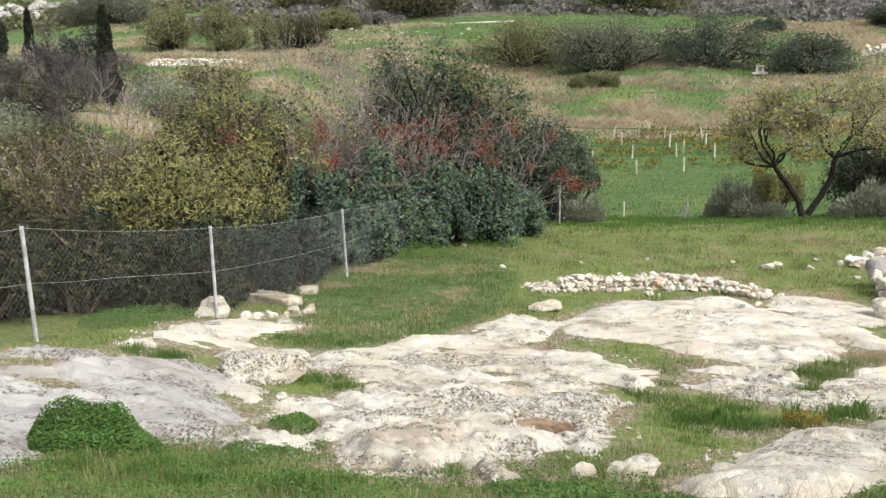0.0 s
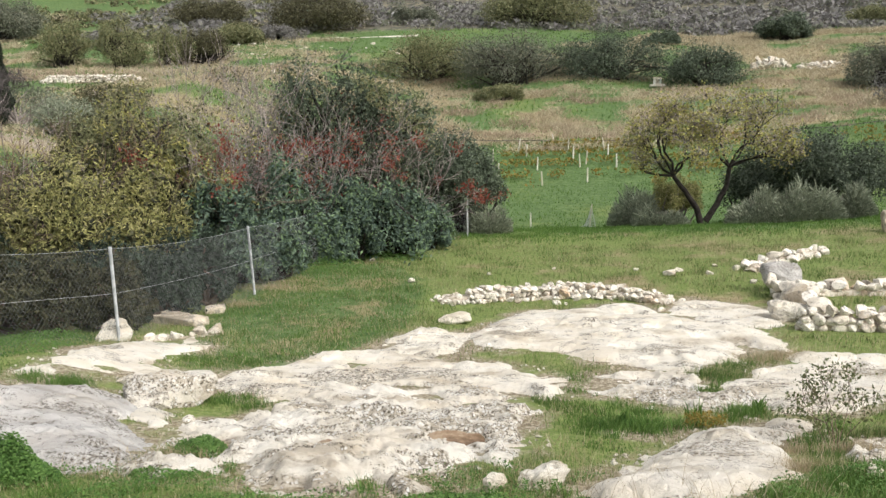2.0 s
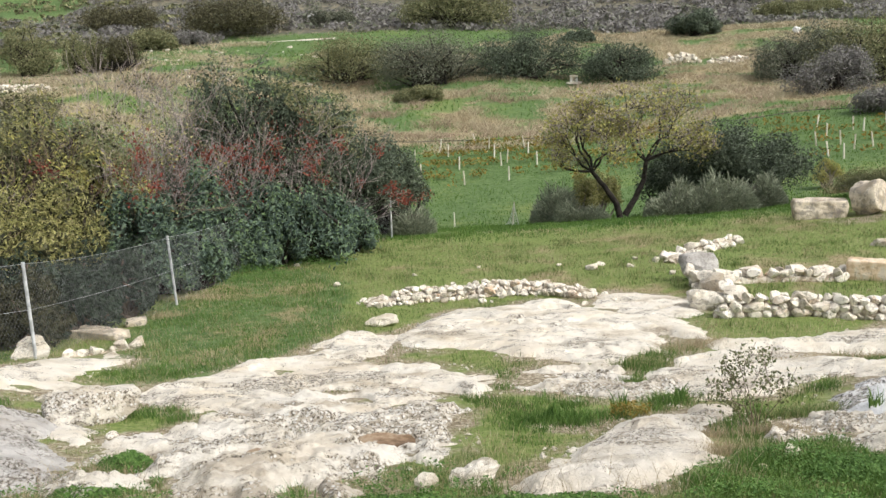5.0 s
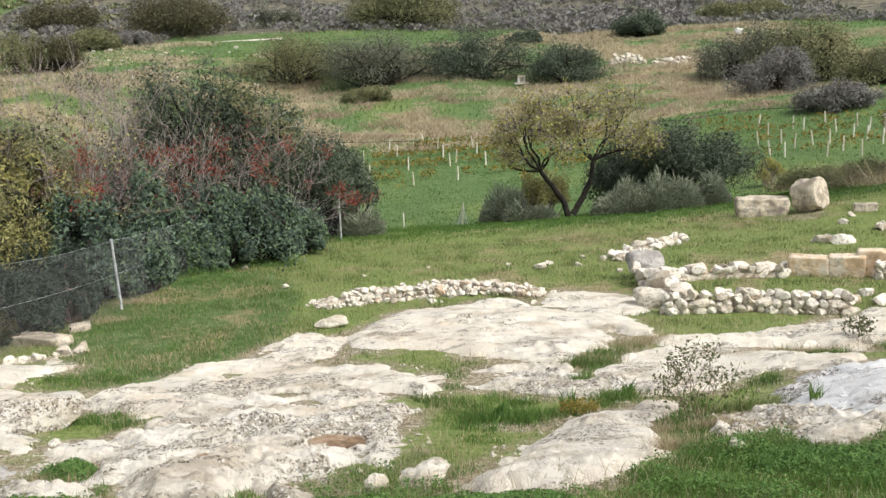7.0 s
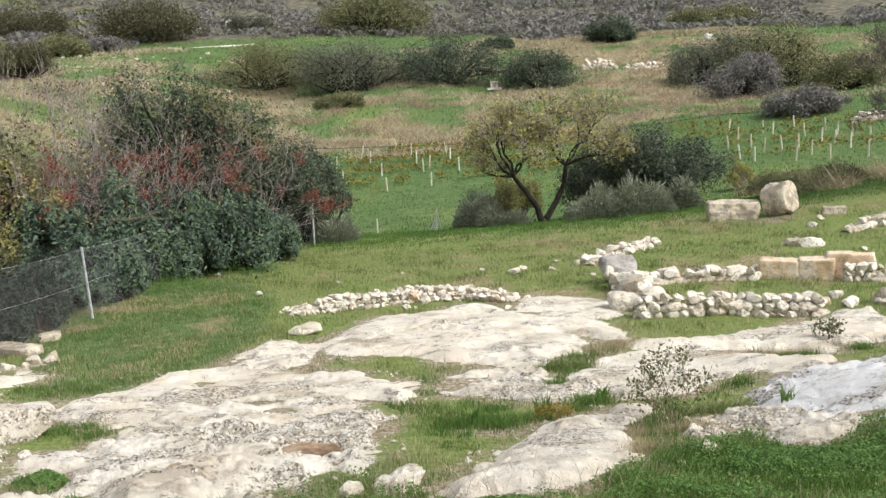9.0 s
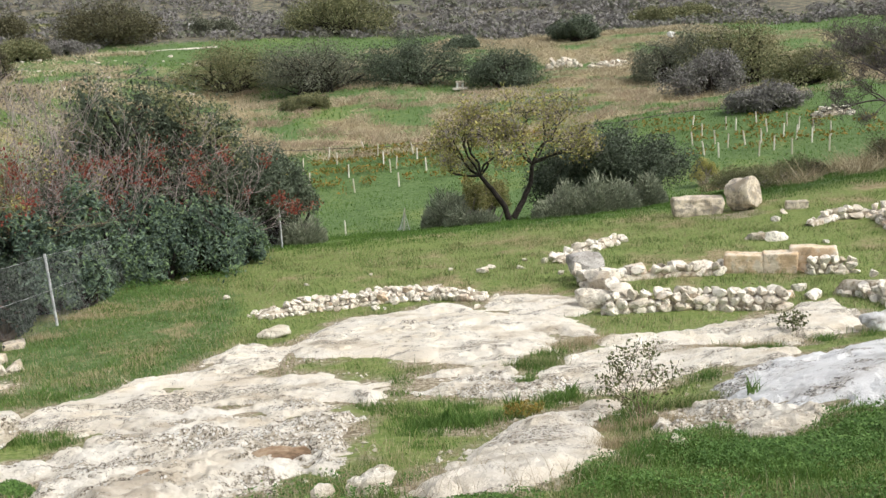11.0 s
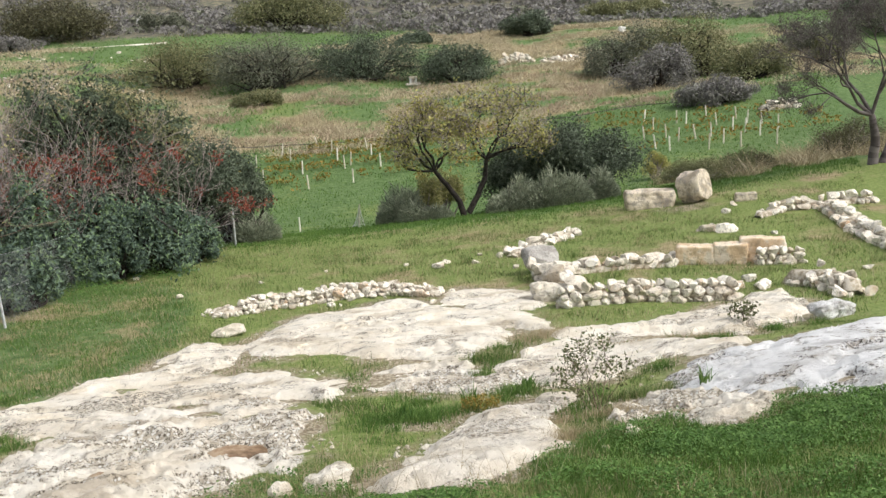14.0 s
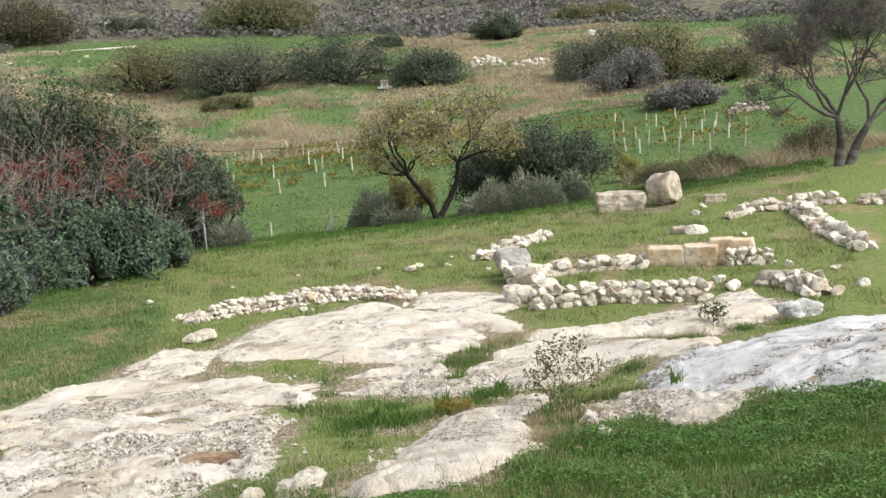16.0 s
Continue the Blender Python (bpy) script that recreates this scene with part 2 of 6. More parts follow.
def mesh(name, verts, faces, material, parent=None, smooth=False, label=""):
    """One mesh object out of arrays: faces is an (n, k) array of vertex numbers."""
    verts, faces = np.asarray(verts, float).reshape(-1, 3) - origin(parent), np.asarray(faces, np.int32)
    me = bpy.data.meshes.new(name)
    n, k = faces.shape
    me.vertices.add(len(verts)), me.loops.add(n * k), me.polygons.add(n)
    me.vertices.foreach_set("co", verts.astype(np.float32).ravel())
    me.loops.foreach_set("vertex_index", faces.ravel())
    me.polygons.foreach_set("loop_start", np.arange(0, n * k, k, dtype=np.int32))
    me.polygons.foreach_set("use_smooth", np.full(n, smooth))
    me.update(calc_edges=True)
    me.validate()
    me.materials.append(material)
    ob = new(name, me)
    ob.parent = parent
    if label:
        tagged(ob, label)
    return ob


def part(name, bm, material, parent=None, label="", smooth=False):
    me = bpy.data.meshes.new(name)
    for f in bm.faces:
        f.smooth = smooth
    bm.to_mesh(me)
    bm.free()
    me.materials.append(material)
    ob = new(name, me)
    ob.parent = parent
    if label:
        tagged(ob, label)
    return ob


def unit(v):
    return v / (np.linalg.norm(v, axis=-1, keepdims=True) + 1e-9)


def blades(rng, base, height, width, lean=0.35, simple=False):
    """Grass blades: two-triangle tapered blades at the base points, bent outwards."""
    n = len(base)
    a, b = rng.uniform(0, 2 * np.pi, n), rng.uniform(0, 2 * np.pi, n)
    side = np.c_[np.cos(a), np.sin(a), np.zeros(n)] * (width * 0.5)[:, None]
    bend = np.c_[np.cos(b), np.sin(b), np.zeros(n)] * (height * lean * rng.uniform(0.2, 1.3, n))[:, None]
    up = np.c_[np.zeros(n), np.zeros(n), height]
    if simple:
        return np.stack([base - side, base + side, base + up + bend], 1).reshape(-1, 3), np.arange(3 * n).reshape(-1, 3)
    v = np.stack([base - side, base + side, base + side * 0.7 + 0.55 * up + 0.35 * bend, base - side * 0.7 + 0.55 * up + 0.35 * bend, base + up * 0.95 + bend], 1)
    i = (5 * np.arange(n))[:, None]
    return v.reshape(-1, 3), np.concatenate([i + [0, 1, 2], i + [0, 2, 3], i + [3, 2, 4]])


def leaves(rng, at, size, facing, spread=0.8, slim=0.5, plain=False):
    """Folded diamond leaves at the given points, facing roughly along facing; plain ones far off are one triangle."""
    n = len(at)
    nrm = unit(facing + spread * rng.normal(size=(n, 3)))
    t = unit(np.cross(nrm, rng.normal(size=(n, 3))))
    s = np.cross(nrm, t)
    size = (size * rng.uniform(0.6, 1.35, n))[:, None]
    if plain:
        return np.stack([at - t * size, at + s * size * slim * 1.3, at + t * size - s * size * slim], 1).reshape(-1, 3), np.arange(3 * n).reshape(-1, 3)
    v = np.stack([at - t * size, at + s * size * slim + nrm * size * 0.15, at + t * size, at - s * size * slim + nrm * size * 0.15], 1)
    i = (4 * np.arange(n))[:, None]
    return v.reshape(-1, 3), np.concatenate([i + [0, 1, 2], i + [0, 2, 3]])


def tubes(p0, p1, r0, r1, sides=5):
    p0, p1, r0, r1 = (np.asarray(a, float) for a in (p0, p1, r0, r1))
    d = unit(p1 - p0)
    ref = np.where(np.abs(d[:, 2:]) < 0.9, [[0, 0, 1.0]], [[1.0, 0, 0]])
    u = unit(np.cross(d, ref))
    w = np.cross(d, u)
    a = np.arange(sides) * 2 * np.pi / sides
    ring = u[:, None] * np.cos(a)[None, :, None] + w[:, None] * np.sin(a)[None, :, None]
    v = np.concatenate([p0[:, None] + ring * r0[:, None, None], p1[:, None] + ring * r1[:, None, None]], 1)
    k = np.arange(sides)
    f = np.stack([k, (k + 1) % sides, (k + 1) % sides + sides, k + sides], 1)
    return v.reshape(-1, 3), (2 * sides * np.arange(len(p0))[:, None, None] + f[None]).reshape(-1, 4)


def limbs(rng, base, direction, length, radius, levels, fork=3, droop=0.0, wander=0.35, shrink=0.72, pieces=3, spread=0.75, taper=0.66, finest=0.004):
    """Forking limbs: arrays of start, end, start radius, end radius, and the outer twigs' points."""
    segs, tips = [], []

    def grow(p, d, ln, r, lv):
        for k in range(pieces):
            q = p + d * ln / pieces
            r2 = r * 0.86
            segs.append((p, q, max(r, finest), max(r2, finest)))
            if lv <= 1:
                tips.append((q, d))
            if lv > 0 and k > 0:
                for _ in range(1 if k < pieces - 1 else fork):
                    e = unit(d + spread * rng.normal(size=3) * [1, 1, 0.7] + [0, 0, 0.12 - droop])
                    grow(q, e, ln * shrink * rng.uniform(0.7, 1.15), r2 * taper, lv - 1)
            p, r = q, r2
            d = unit(d + wander * rng.normal(size=3) * 0.5 + [0, 0, 0.05 - droop])

    grow(np.array(base, float), unit(np.array(direction, float)), length, radius, levels)
    return [np.array([s[i] for s in segs]) for i in range(4)], np.array([t[0] for t in tips]), np.array([t[1] for t in tips])


def empty(name, x, y, z, label, category, group=""):
    ob = new(name)
    ob.location = (x, y, z)
    ob.empty_display_size = 0.2
    return tagged(ob, label, category, group)


# ---- ground shape ----
KY = np.array([-400, -60, -8, 0, 3, 5, 8, 11.5, 14, 17, 20, 24, 30, 36, 40, 46, 52, 64, 78, 95, 110, 130, 150, 170, 200, 260, 400, 900])
KZ = np.array([60, 16, 7.2, 6.4, 5.7, 5.0, 4.1, 3.3, 3.0, 2.7, 2.38, 2.15, 1.65, 1.1, 0.4, -0.6, -1.0, -0.9, 0.6, 2.6, 4.4, 8.0, 11, 15, 19, 36, 85, 240])
def step(v, a, b):
    u = np.clip((v - a) / (b - a), 0, 1)
    return u * u * (3 - 2 * u)
def lattice(ix, iy, seed):
    h = (ix.astype(np.int64) * 374761393 + iy.astype(np.int64) * 668265263 + seed * 1442695041) & 0xFFFFFFFF
    h = ((h ^ (h >> 13)) * 1274126177) & 0xFFFFFFFF
    return ((h ^ (h >> 16)) & 0xFFFF) / 65535.0
def vnoise(x, y, size, seed=0):
    x, y = np.asarray(x, float) / size + 7.31 * seed, np.asarray(y, float) / size - 3.17 * seed
    ix, iy = np.floor(x), np.floor(y)
    u, v = x - ix, y - iy
    u, v = u * u * u * (u * (6 * u - 15) + 10), v * v * v * (v * (6 * v - 15) + 10)
    a, b, c, d = (lattice(ix + i, iy + j, seed) for i, j in ((0, 0), (1, 0), (0, 1), (1, 1)))
    return 2 * (a + (b - a) * u + (c - a) * v + (a - b - c + d) * u * v) - 1
def fbm(x, y, size, octaves=4, seed=0, gain=0.5):
    out, amp = 0, 1.0
    for k in range(octaves):
        out, amp = out + amp * vnoise(x, y, size / 2 ** k, seed + k), amp * gain
    return out
def smoothprofile(y):
    return sum(np.interp(y + o * (0.6 + 0.03 * np.abs(y)), KY, KZ) for o in (-1, -0.5, 0, 0.5, 1)) / 5
def level(x, y):
    """Height of the ground."""
    x, y = np.asarray(x, float), np.asarray(y, float)
    z = smoothprofile(y)
    z = z + 0.085 * np.log1p(np.exp(np.clip((x - 9) / 2.5, -30, 30))) * 2.5 * step(y, 20, 34) * (1 - step(y, 70, 100))
    z = z + 5.3 * step(-x, 11, 27) * step(y, 24, 46) * (1 - step(y, 75, 140))
    z = z + 0.55 * step(-x, 4, 8) * step(y, 7, 11) * (1 - step(y, 13, 19))
    z = z + 0.35 * step(x, 4, 7) * step(y, 6, 9) * (1 - step(y, 11, 15))
    far = step(y, 40, 110)
    return z + 0.04 * fbm(x, y, 1.7, 3, 3) * (1 - far) + fbm(x, y, 14, 3, 5) * (0.05 + 0.5 * far)

def inside(x, y, outline):
    """Signed distance to a closed outline in plan, positive inside."""
    px, py = np.asarray(x, float), np.asarray(y, float)
    best, odd = np.full(px.shape, 1e9), np.zeros(px.shape, bool)
    for (ax, ay), (bx, by) in zip(outline, outline[1:] + outline[:1]):
        ex, ey = bx - ax, by - ay
        u = np.clip(((px - ax) * ex + (py - ay) * ey) / (ex * ex + ey * ey), 0, 1)
        best = np.minimum(best, np.hypot(px - ax - u * ex, py - ay - u * ey))
        odd ^= ((ay > py) != (by > py)) & (px < (bx - ax) * (py - ay) / (by - ay + 1e-12) + ax)
    return np.where(odd, best, -best)


# Outcrops in plan: outline, height, width of the rounded edge, lumpiness, pits (x, y, radius, depth), material, label, grid
OUTCROPS = []
OUTCROPS.append(([(-4.00, 8.41), (-3.89, 8.94), (-4.07, 9.89), (-4.11, 10.56), (-4.01, 11.11), (-3.57, 11.47), (-3.21, 11.60), (-3.22, 12.09), (-3.05, 12.95), (-2.27, 13.44), (-1.42, 13.64), (-0.55, 13.57), (-0.03, 13.05), (0.28, 12.46), (0.33, 11.79), (0.12, 11.29), (0.05, 10.76), (0.18, 9.85), (0.07, 9.22), (-0.01, 8.84), (-0.36, 9.21), (-0.56, 8.98), (-0.66, 8.40), (-0.78, 7.45), (-0.96, 7.32), (-1.13, 7.55), (-1.33, 8.28), (-1.42, 8.07), (-1.42, 7.43), (-1.91, 7.57), (-2.24, 7.60), (-2.48, 8.07), (-2.84, 9.06), (-3.05, 9.11), (-2.89, 8.34), (-3.31, 7.98)],
                 0.24, 0.5, 0.07, [(-1.93, 9.25, 0.24, 0.16), (-1.50, 8.65, 0.22, 0.2), (-0.66, 10.07, 0.44, 0.1), (-1.28, 12.72, 0.4, 0.1), (-0.56, 12.29, 0.2, 0.12), (-1.04, 8.35, 0.2, 0.1), (-2.06, 7.73, 0.25, 0.08)], KNOBBY, "pitted lichen-grey limestone outcrop with soil-filled hollows", 0.022))
OUTCROPS.append(([(-4.70, 13.54), (-4.63, 14.07), (-4.02, 14.66), (-3.65, 15.17), (-3.35, 15.78), (-2.52, 15.99), (-2.33, 16.87), (-1.78, 17.72), (-0.78, 17.39), (-0.71, 16.82), (-0.98, 15.93), (-1.27, 15.37), (-0.80, 15.09), (-0.23, 15.03), (0.15, 14.63), (0.50, 14.26), (0.99, 13.85), (0.77, 13.12), (0.56, 12.67), (-0.05, 12.98), (-0.38, 13.15), (-0.70, 12.90), (-1.59, 12.89), (-2.49, 12.60), (-3.03, 12.23), (-3.52, 12.38), (-3.87, 12.83), (-4.40, 13.03)],
                 0.24, 0.5, 0.05, [(-1.45, 12.73, 0.55, 0.1), (-0.04, 12.68, 0.5, 0.08), (-1.63, 13.29, 0.3, 0.05), (-2.92, 15.02, 0.3, 0.05)], LIMESTONE, "broad cream limestone slab with grey weathering", 0.03))
OUTCROPS.append(([(-0.87, 17.05), (-0.47, 18.05), (-0.07, 19.40), (0.62, 19.94), (1.36, 19.79), (2.06, 20.45), (2.73, 20.58), (3.23, 19.64), (4.17, 18.22), (4.94, 17.55), (4.92, 16.38), (4.78, 15.77), (4.25, 16.23), (3.99, 15.82), (3.86, 15.11), (3.32, 15.11), (2.93, 14.42), (2.45, 14.66), (1.96, 14.86), (1.21, 15.04), (1.00, 15.45), (0.77, 15.75), (-0.23, 16.03), (-0.69, 16.35)],
                 0.34, 0.7, 0.04, [(2.01, 15.94, 0.35, 0.08), (2.52, 19.05, 0.4, 0.14), (0.75, 18.45, 0.35, 0.1), (2.85, 17.35, 0.4, 0.07), (3.66, 16.93, 0.35, 0.06)], LIMESTONE, "large smooth white limestone slab with small basins", 0.035))
OUTCROPS.append(([(1.35, 14.11), (1.99, 14.42), (2.80, 14.26), (2.92, 13.70), (3.07, 13.39), (3.48, 13.25), (3.75, 12.95), (3.51, 12.40), (3.18, 12.42), (2.92, 12.03), (2.47, 12.16), (2.06, 12.57), (1.69, 12.85), (1.29, 13.08), (1.13, 13.34)],
                 0.2, 0.35, 0.07, [], KNOBBY, "small lichen-grey limestone outcrop in grass", 0.025))
OUTCROPS.append(([(4.61, 15.67), (5.46, 15.48), (6.50, 15.74), (7.74, 16.07), (8.30, 16.37), (9.38, 16.89), (10.01, 16.67), (9.84, 15.61), (9.09, 14.47), (8.47, 14.06), (7.99, 14.16), (7.37, 13.49), (7.11, 14.30), (6.25, 14.74), (5.22, 14.78), (4.58, 15.06)],
                 0.32, 0.6, 0.04, [], LIMESTONE, "long rounded cream limestone ridge below the ruin", 0.035))
OUTCROPS.append(([(3.02, 13.36), (3.42, 13.92), (3.76, 13.96), (3.80, 14.50), (4.41, 14.93), (5.25, 15.06), (5.94, 14.50), (6.63, 12.91), (6.88, 12.58), (6.29, 11.56), (5.96, 11.90), (5.74, 12.42), (5.15, 12.32), (4.50, 11.92), (3.91, 11.84), (3.47, 11.95), (3.51, 12.40), (3.20, 12.50)],
                 0.16, 0.35, 0.035, [], LIMESTONE, "flat pale limestone pavement between grass patches", 0.03))
OUTCROPS.append(([(0.58, 8.11), (0.78, 8.24), (1.03, 8.68), (1.44, 9.53), (1.74, 9.82), (2.13, 10.46), (2.51, 10.90), (2.88, 10.94), (3.36, 11.59), (3.85, 11.65), (3.77, 11.11), (3.20, 10.39), (2.93, 9.96), (2.90, 9.08), (2.76, 8.39), (2.49, 8.30), (2.05, 7.68), (1.55, 7.31), (1.00, 7.21), (0.68, 7.38)],
                 0.27, 0.6, 0.035, [], TRACKROCK, "smooth pinkish-cream limestone boulder slab at the bank", 0.022))
OUTCROPS.append(([(5.00, 11.36), (5.79, 11.96), (6.30, 12.08), (6.68, 11.62), (7.70, 12.27), (8.58, 12.44), (9.85, 12.55), (9.94, 11.52), (6.40, 7.30), (6.10, 7.65), (5.94, 8.02), (5.76, 8.15), (5.63, 8.78), (5.42, 9.00), (5.13, 9.51), (4.85, 9.99), (4.77, 10.30), (4.81, 10.78)],
                 0.32, 0.9, 0.036, [(5.45, 9.12, 0.3, 0.08), (7.03, 9.80, 0.5, 0.06), (6.04, 8.78, 0.35, 0.05)], BLUEROCK, "bluish-white limestone outcrop with dark cracks", 0.025))
OUTCROPS.append(([(3.36, 9.37), (3.73, 9.92), (4.13, 10.40), (4.46, 10.48), (4.80, 10.36), (5.20, 9.64), (5.43, 9.08), (5.03, 8.68), (4.58, 8.34), (4.25, 8.45), (4.20, 9.03), (4.05, 9.49), (3.67, 9.21)],
                 0.22, 0.3, 0.08, [], KNOBBY, "broken lichen-grey limestone edge below the shrub", 0.022))
OUTCROPS.append(([(-9.43, 10.27), (-7.96, 10.75), (-7.80, 11.13), (-7.24, 11.31), (-6.72, 11.42), (-6.13, 11.92), (-5.94, 12.06), (-5.59, 12.04), (-5.18, 11.66), (-4.93, 10.98), (-4.98, 10.70), (-4.62, 10.34), (-4.19, 9.87), (-3.94, 9.09), (-4.01, 8.63), (-4.26, 8.36), (-4.87, 8.11), (-5.23, 7.71), (-5.08, 7.13), (-4.95, 6.51), (-5.33, 5.63)],
                 0.34, 0.7, 0.055, [(-6.56, 10.60, 0.3, 0.06), (-6.24, 9.45, 0.22, 0.08)], GREYROCK, "smooth grey limestone outcrop by the fence", 0.03))
OUTCROPS.append(([(-7.13, 12.16), (-7.13, 13.19), (-7.19, 13.88), (-6.95, 15.35), (-6.64, 15.92), (-6.03, 16.70), (-5.35, 15.66), (-5.73, 14.95), (-5.88, 14.04), (-5.51, 13.94), (-5.36, 13.43), (-5.82, 13.18), (-6.33, 12.88), (-6.81, 12.38)],
                 0.1, 0.3, 0.05, [], LIMESTONE, "low cream limestone sheet under the fence", 0.035))
OUTCROPS.append(([(3.63, 20.86), (4.17, 21.24), (4.79, 20.94), (5.47, 20.42), (5.94, 19.99), (5.58, 18.62), (5.03, 17.86), (4.15, 18.10), (3.68, 19.36), (3.23, 19.64)],
                 0.22, 0.4, 0.05, [(4.15, 20.14, 0.25, 0.15)], LIMESTONE, "pale limestone shelf at the foot of the wall", 0.035))
OUTCROPS.append(([(-4.90, 10.91), (-4.90, 11.78), (-4.48, 11.33), (-4.46, 10.70)],
                 0.12, 0.2, 0.04, [], LIMESTONE, "low cream limestone lip in grass", 0.03))


# grass pockets in the rock: centre and half-widths
POCKETS = [(-3.5, 9.6, 0.34, 0.55), (-7.42, 10.5, 0.34, 0.2), (-6.54, 9.7, 0.24, 0.12), (2.9, 13.2, 0.2, 0.12), (-1.65, 13.3, 0.32, 0.1), (-0.75, 8.2, 0.12, 0.2)]


def pocketed(d, x, y):
    """Takes the grass pockets out of a signed distance to rock."""
    for px, py, rx, ry in POCKETS:
        d = np.minimum(d, (np.hypot((x - px) / rx, (y - py) / ry) - 1) * min(rx, ry))
    return d


def rockcover(x, y):
    """Signed distance to the nearest outcrop, positive on rock."""
    return pocketed(np.max([inside(x, y, o[0]) for o in OUTCROPS], axis=0) + 0.02, x, y)


def cells(x, y, size, seed):
    """Distance to the nearest of scattered points, in cells."""
    x, y = x / size, y / size
    ix, iy = np.floor(x), np.floor(y)
    best = np.full(np.shape(x), 9.0)
    for i in (-1, 0, 1):
        for j in (-1, 0, 1):
            best = np.minimum(best, np.hypot(ix + i + lattice(ix + i, iy + j, seed) - x, iy + j + lattice(ix + i, iy + j, seed + 1) - y))
    return best


def relief(spec, gx, gy):
    """Distance inside the outcrop's edge, and the height of its surface."""
    outline, height, edge, lump, pits = spec[:5]
    d = pocketed(inside(gx, gy, outline) + 0.02, gx, gy) + 0.07 * fbm(gx, gy, 0.9, 3, 11) + 0.09 * fbm(gx, gy, 0.24, 3, 17)
    body = 1 - (1 - np.clip(d / (0.95 * edge), -0.5, 1)) ** 2
    # bedding: ledges that run along the slope, cracks, knobs
    q = (0.5 + 0.5 * fbm(gx * 0.4, gy + 0.3 * gx, 2.4, 4, 29)) * 4
    ledge = (np.floor(q) + step(q - np.floor(q), 0.88, 1.0)) / 4 + 0.05 * q / 4
    crack = (1 - step(np.abs(fbm(gx * 0.45, gy + 0.15 * gx, 1.9, 4, 23)), 0.0, 0.045)) * step(fbm(gx, gy, 1.5, 2, 24), -0.4, 0.1)
    hollow = step(fbm(gx * 0.8, gy * 1.4, 0.6, 3, 37), 0.45, 0.8)
    on = step(d, -0.05, 0.25)
    rough = step(fbm(gx * 0.7, gy, 0.9, 3, 33), -0.15, 0.35) * np.clip(lump / 0.075, 0.25, 1.1)
    knobs = 0.065 * (1 - np.clip(cells(gx, gy, 0.17, 45), 0, 1) ** 2) + 0.034 * (1 - np.clip(cells(gx, gy, 0.085, 47), 0, 1) ** 2)
    z = 0.8 * height * body * (0.45 + 0.55 * ledge) + on * (lump * (0.95 * fbm(gx, gy * 1.3, 0.8, 6, 30, 0.62 if lump > 0.06 else 0.46) + 0.5 * np.abs(fbm(gx, gy * 1.2, 0.32, 4, 34, 0.6)) * np.clip(lump / 0.07, 0.3, 1) - 0.3 - 1.6 * crack) - 0.07 * hollow + rough * (knobs - 0.06))
    for px, py, r, deep in pits:
        z = z - deep * (1 - step(np.hypot(gx - px, (gy - py) * 1.3) + 0.04 * fbm(gx, gy, 0.3, 2, 41), r * 0.65, r))
    return d, z + level(gx, gy) - 0.02


def outcrop(spec):
    a = np.array(spec[0])
    lo, hi = a.min(0) - 0.8, a.max(0) + 0.8
    s = 1.2 * spec[7]
    gx, gy = np.meshgrid(np.arange(lo[0], hi[0], s), np.arange(lo[1], hi[1], s))
    d, z = relief(spec, gx, gy)
    keep = d > -0.16
    nr, nc = gx.shape
    quad = keep[:-1, :-1] & keep[1:, :-1] & keep[:-1, 1:] & keep[1:, 1:]
    idx = np.arange(nr * nc).reshape(nr, nc)
    f = np.stack([idx[:-1, :-1], idx[:-1, 1:], idx[1:, 1:], idx[1:, :-1]], -1)[quad]
    used = np.unique(f)
    remap = np.zeros(nr * nc, int)
    remap[used] = np.arange(len(used))
    v = np.c_[gx.ravel(), gy.ravel(), z.ravel()][used]
    ob = mesh("limestone_outcrop", v, remap[f], spec[5], smooth=True)
    return tagged(ob, spec[6], "rock", "limestone outcrops")


def soil_fill(spec, x, y, rx, ry, material, label):
    """Soil lying level in a hollow of the rock."""
    gx, gy = np.meshgrid(np.linspace(-1, 1, 25), np.linspace(-1, 1, 25))
    px, py = x + rx * gx, y + ry * gy
    z0 = np.percentile(relief(spec, px, py)[1], 45) + 0.02
    z = z0 + 0.02 * fbm(px, py, 0.15, 3, 43) - 0.12 * np.clip(gx ** 2 + gy ** 2 - 0.5, 0, 2)
    idx = np.arange(625).reshape(25, 25)
    ob = mesh("soil_patch", np.c_[px.ravel(), py.ravel(), z.ravel()], np.stack([idx[:-1, :-1], idx[:-1, 1:], idx[1:, 1:], idx[1:, :-1]], -1).reshape(-1, 4), material, smooth=True)
    tagged(ob, label, "soil", "soil patches")


# ---- ground: one sheet to the horizon ----
def spaced(lo, hi, mid, fine, n):
    """n + 1 lines from lo to hi, close together round mid."""
    u = np.linspace(np.arcsinh((lo - mid) / fine), np.arcsinh((hi - mid) / fine), n + 1)
    return mid + fine * np.sinh(u)


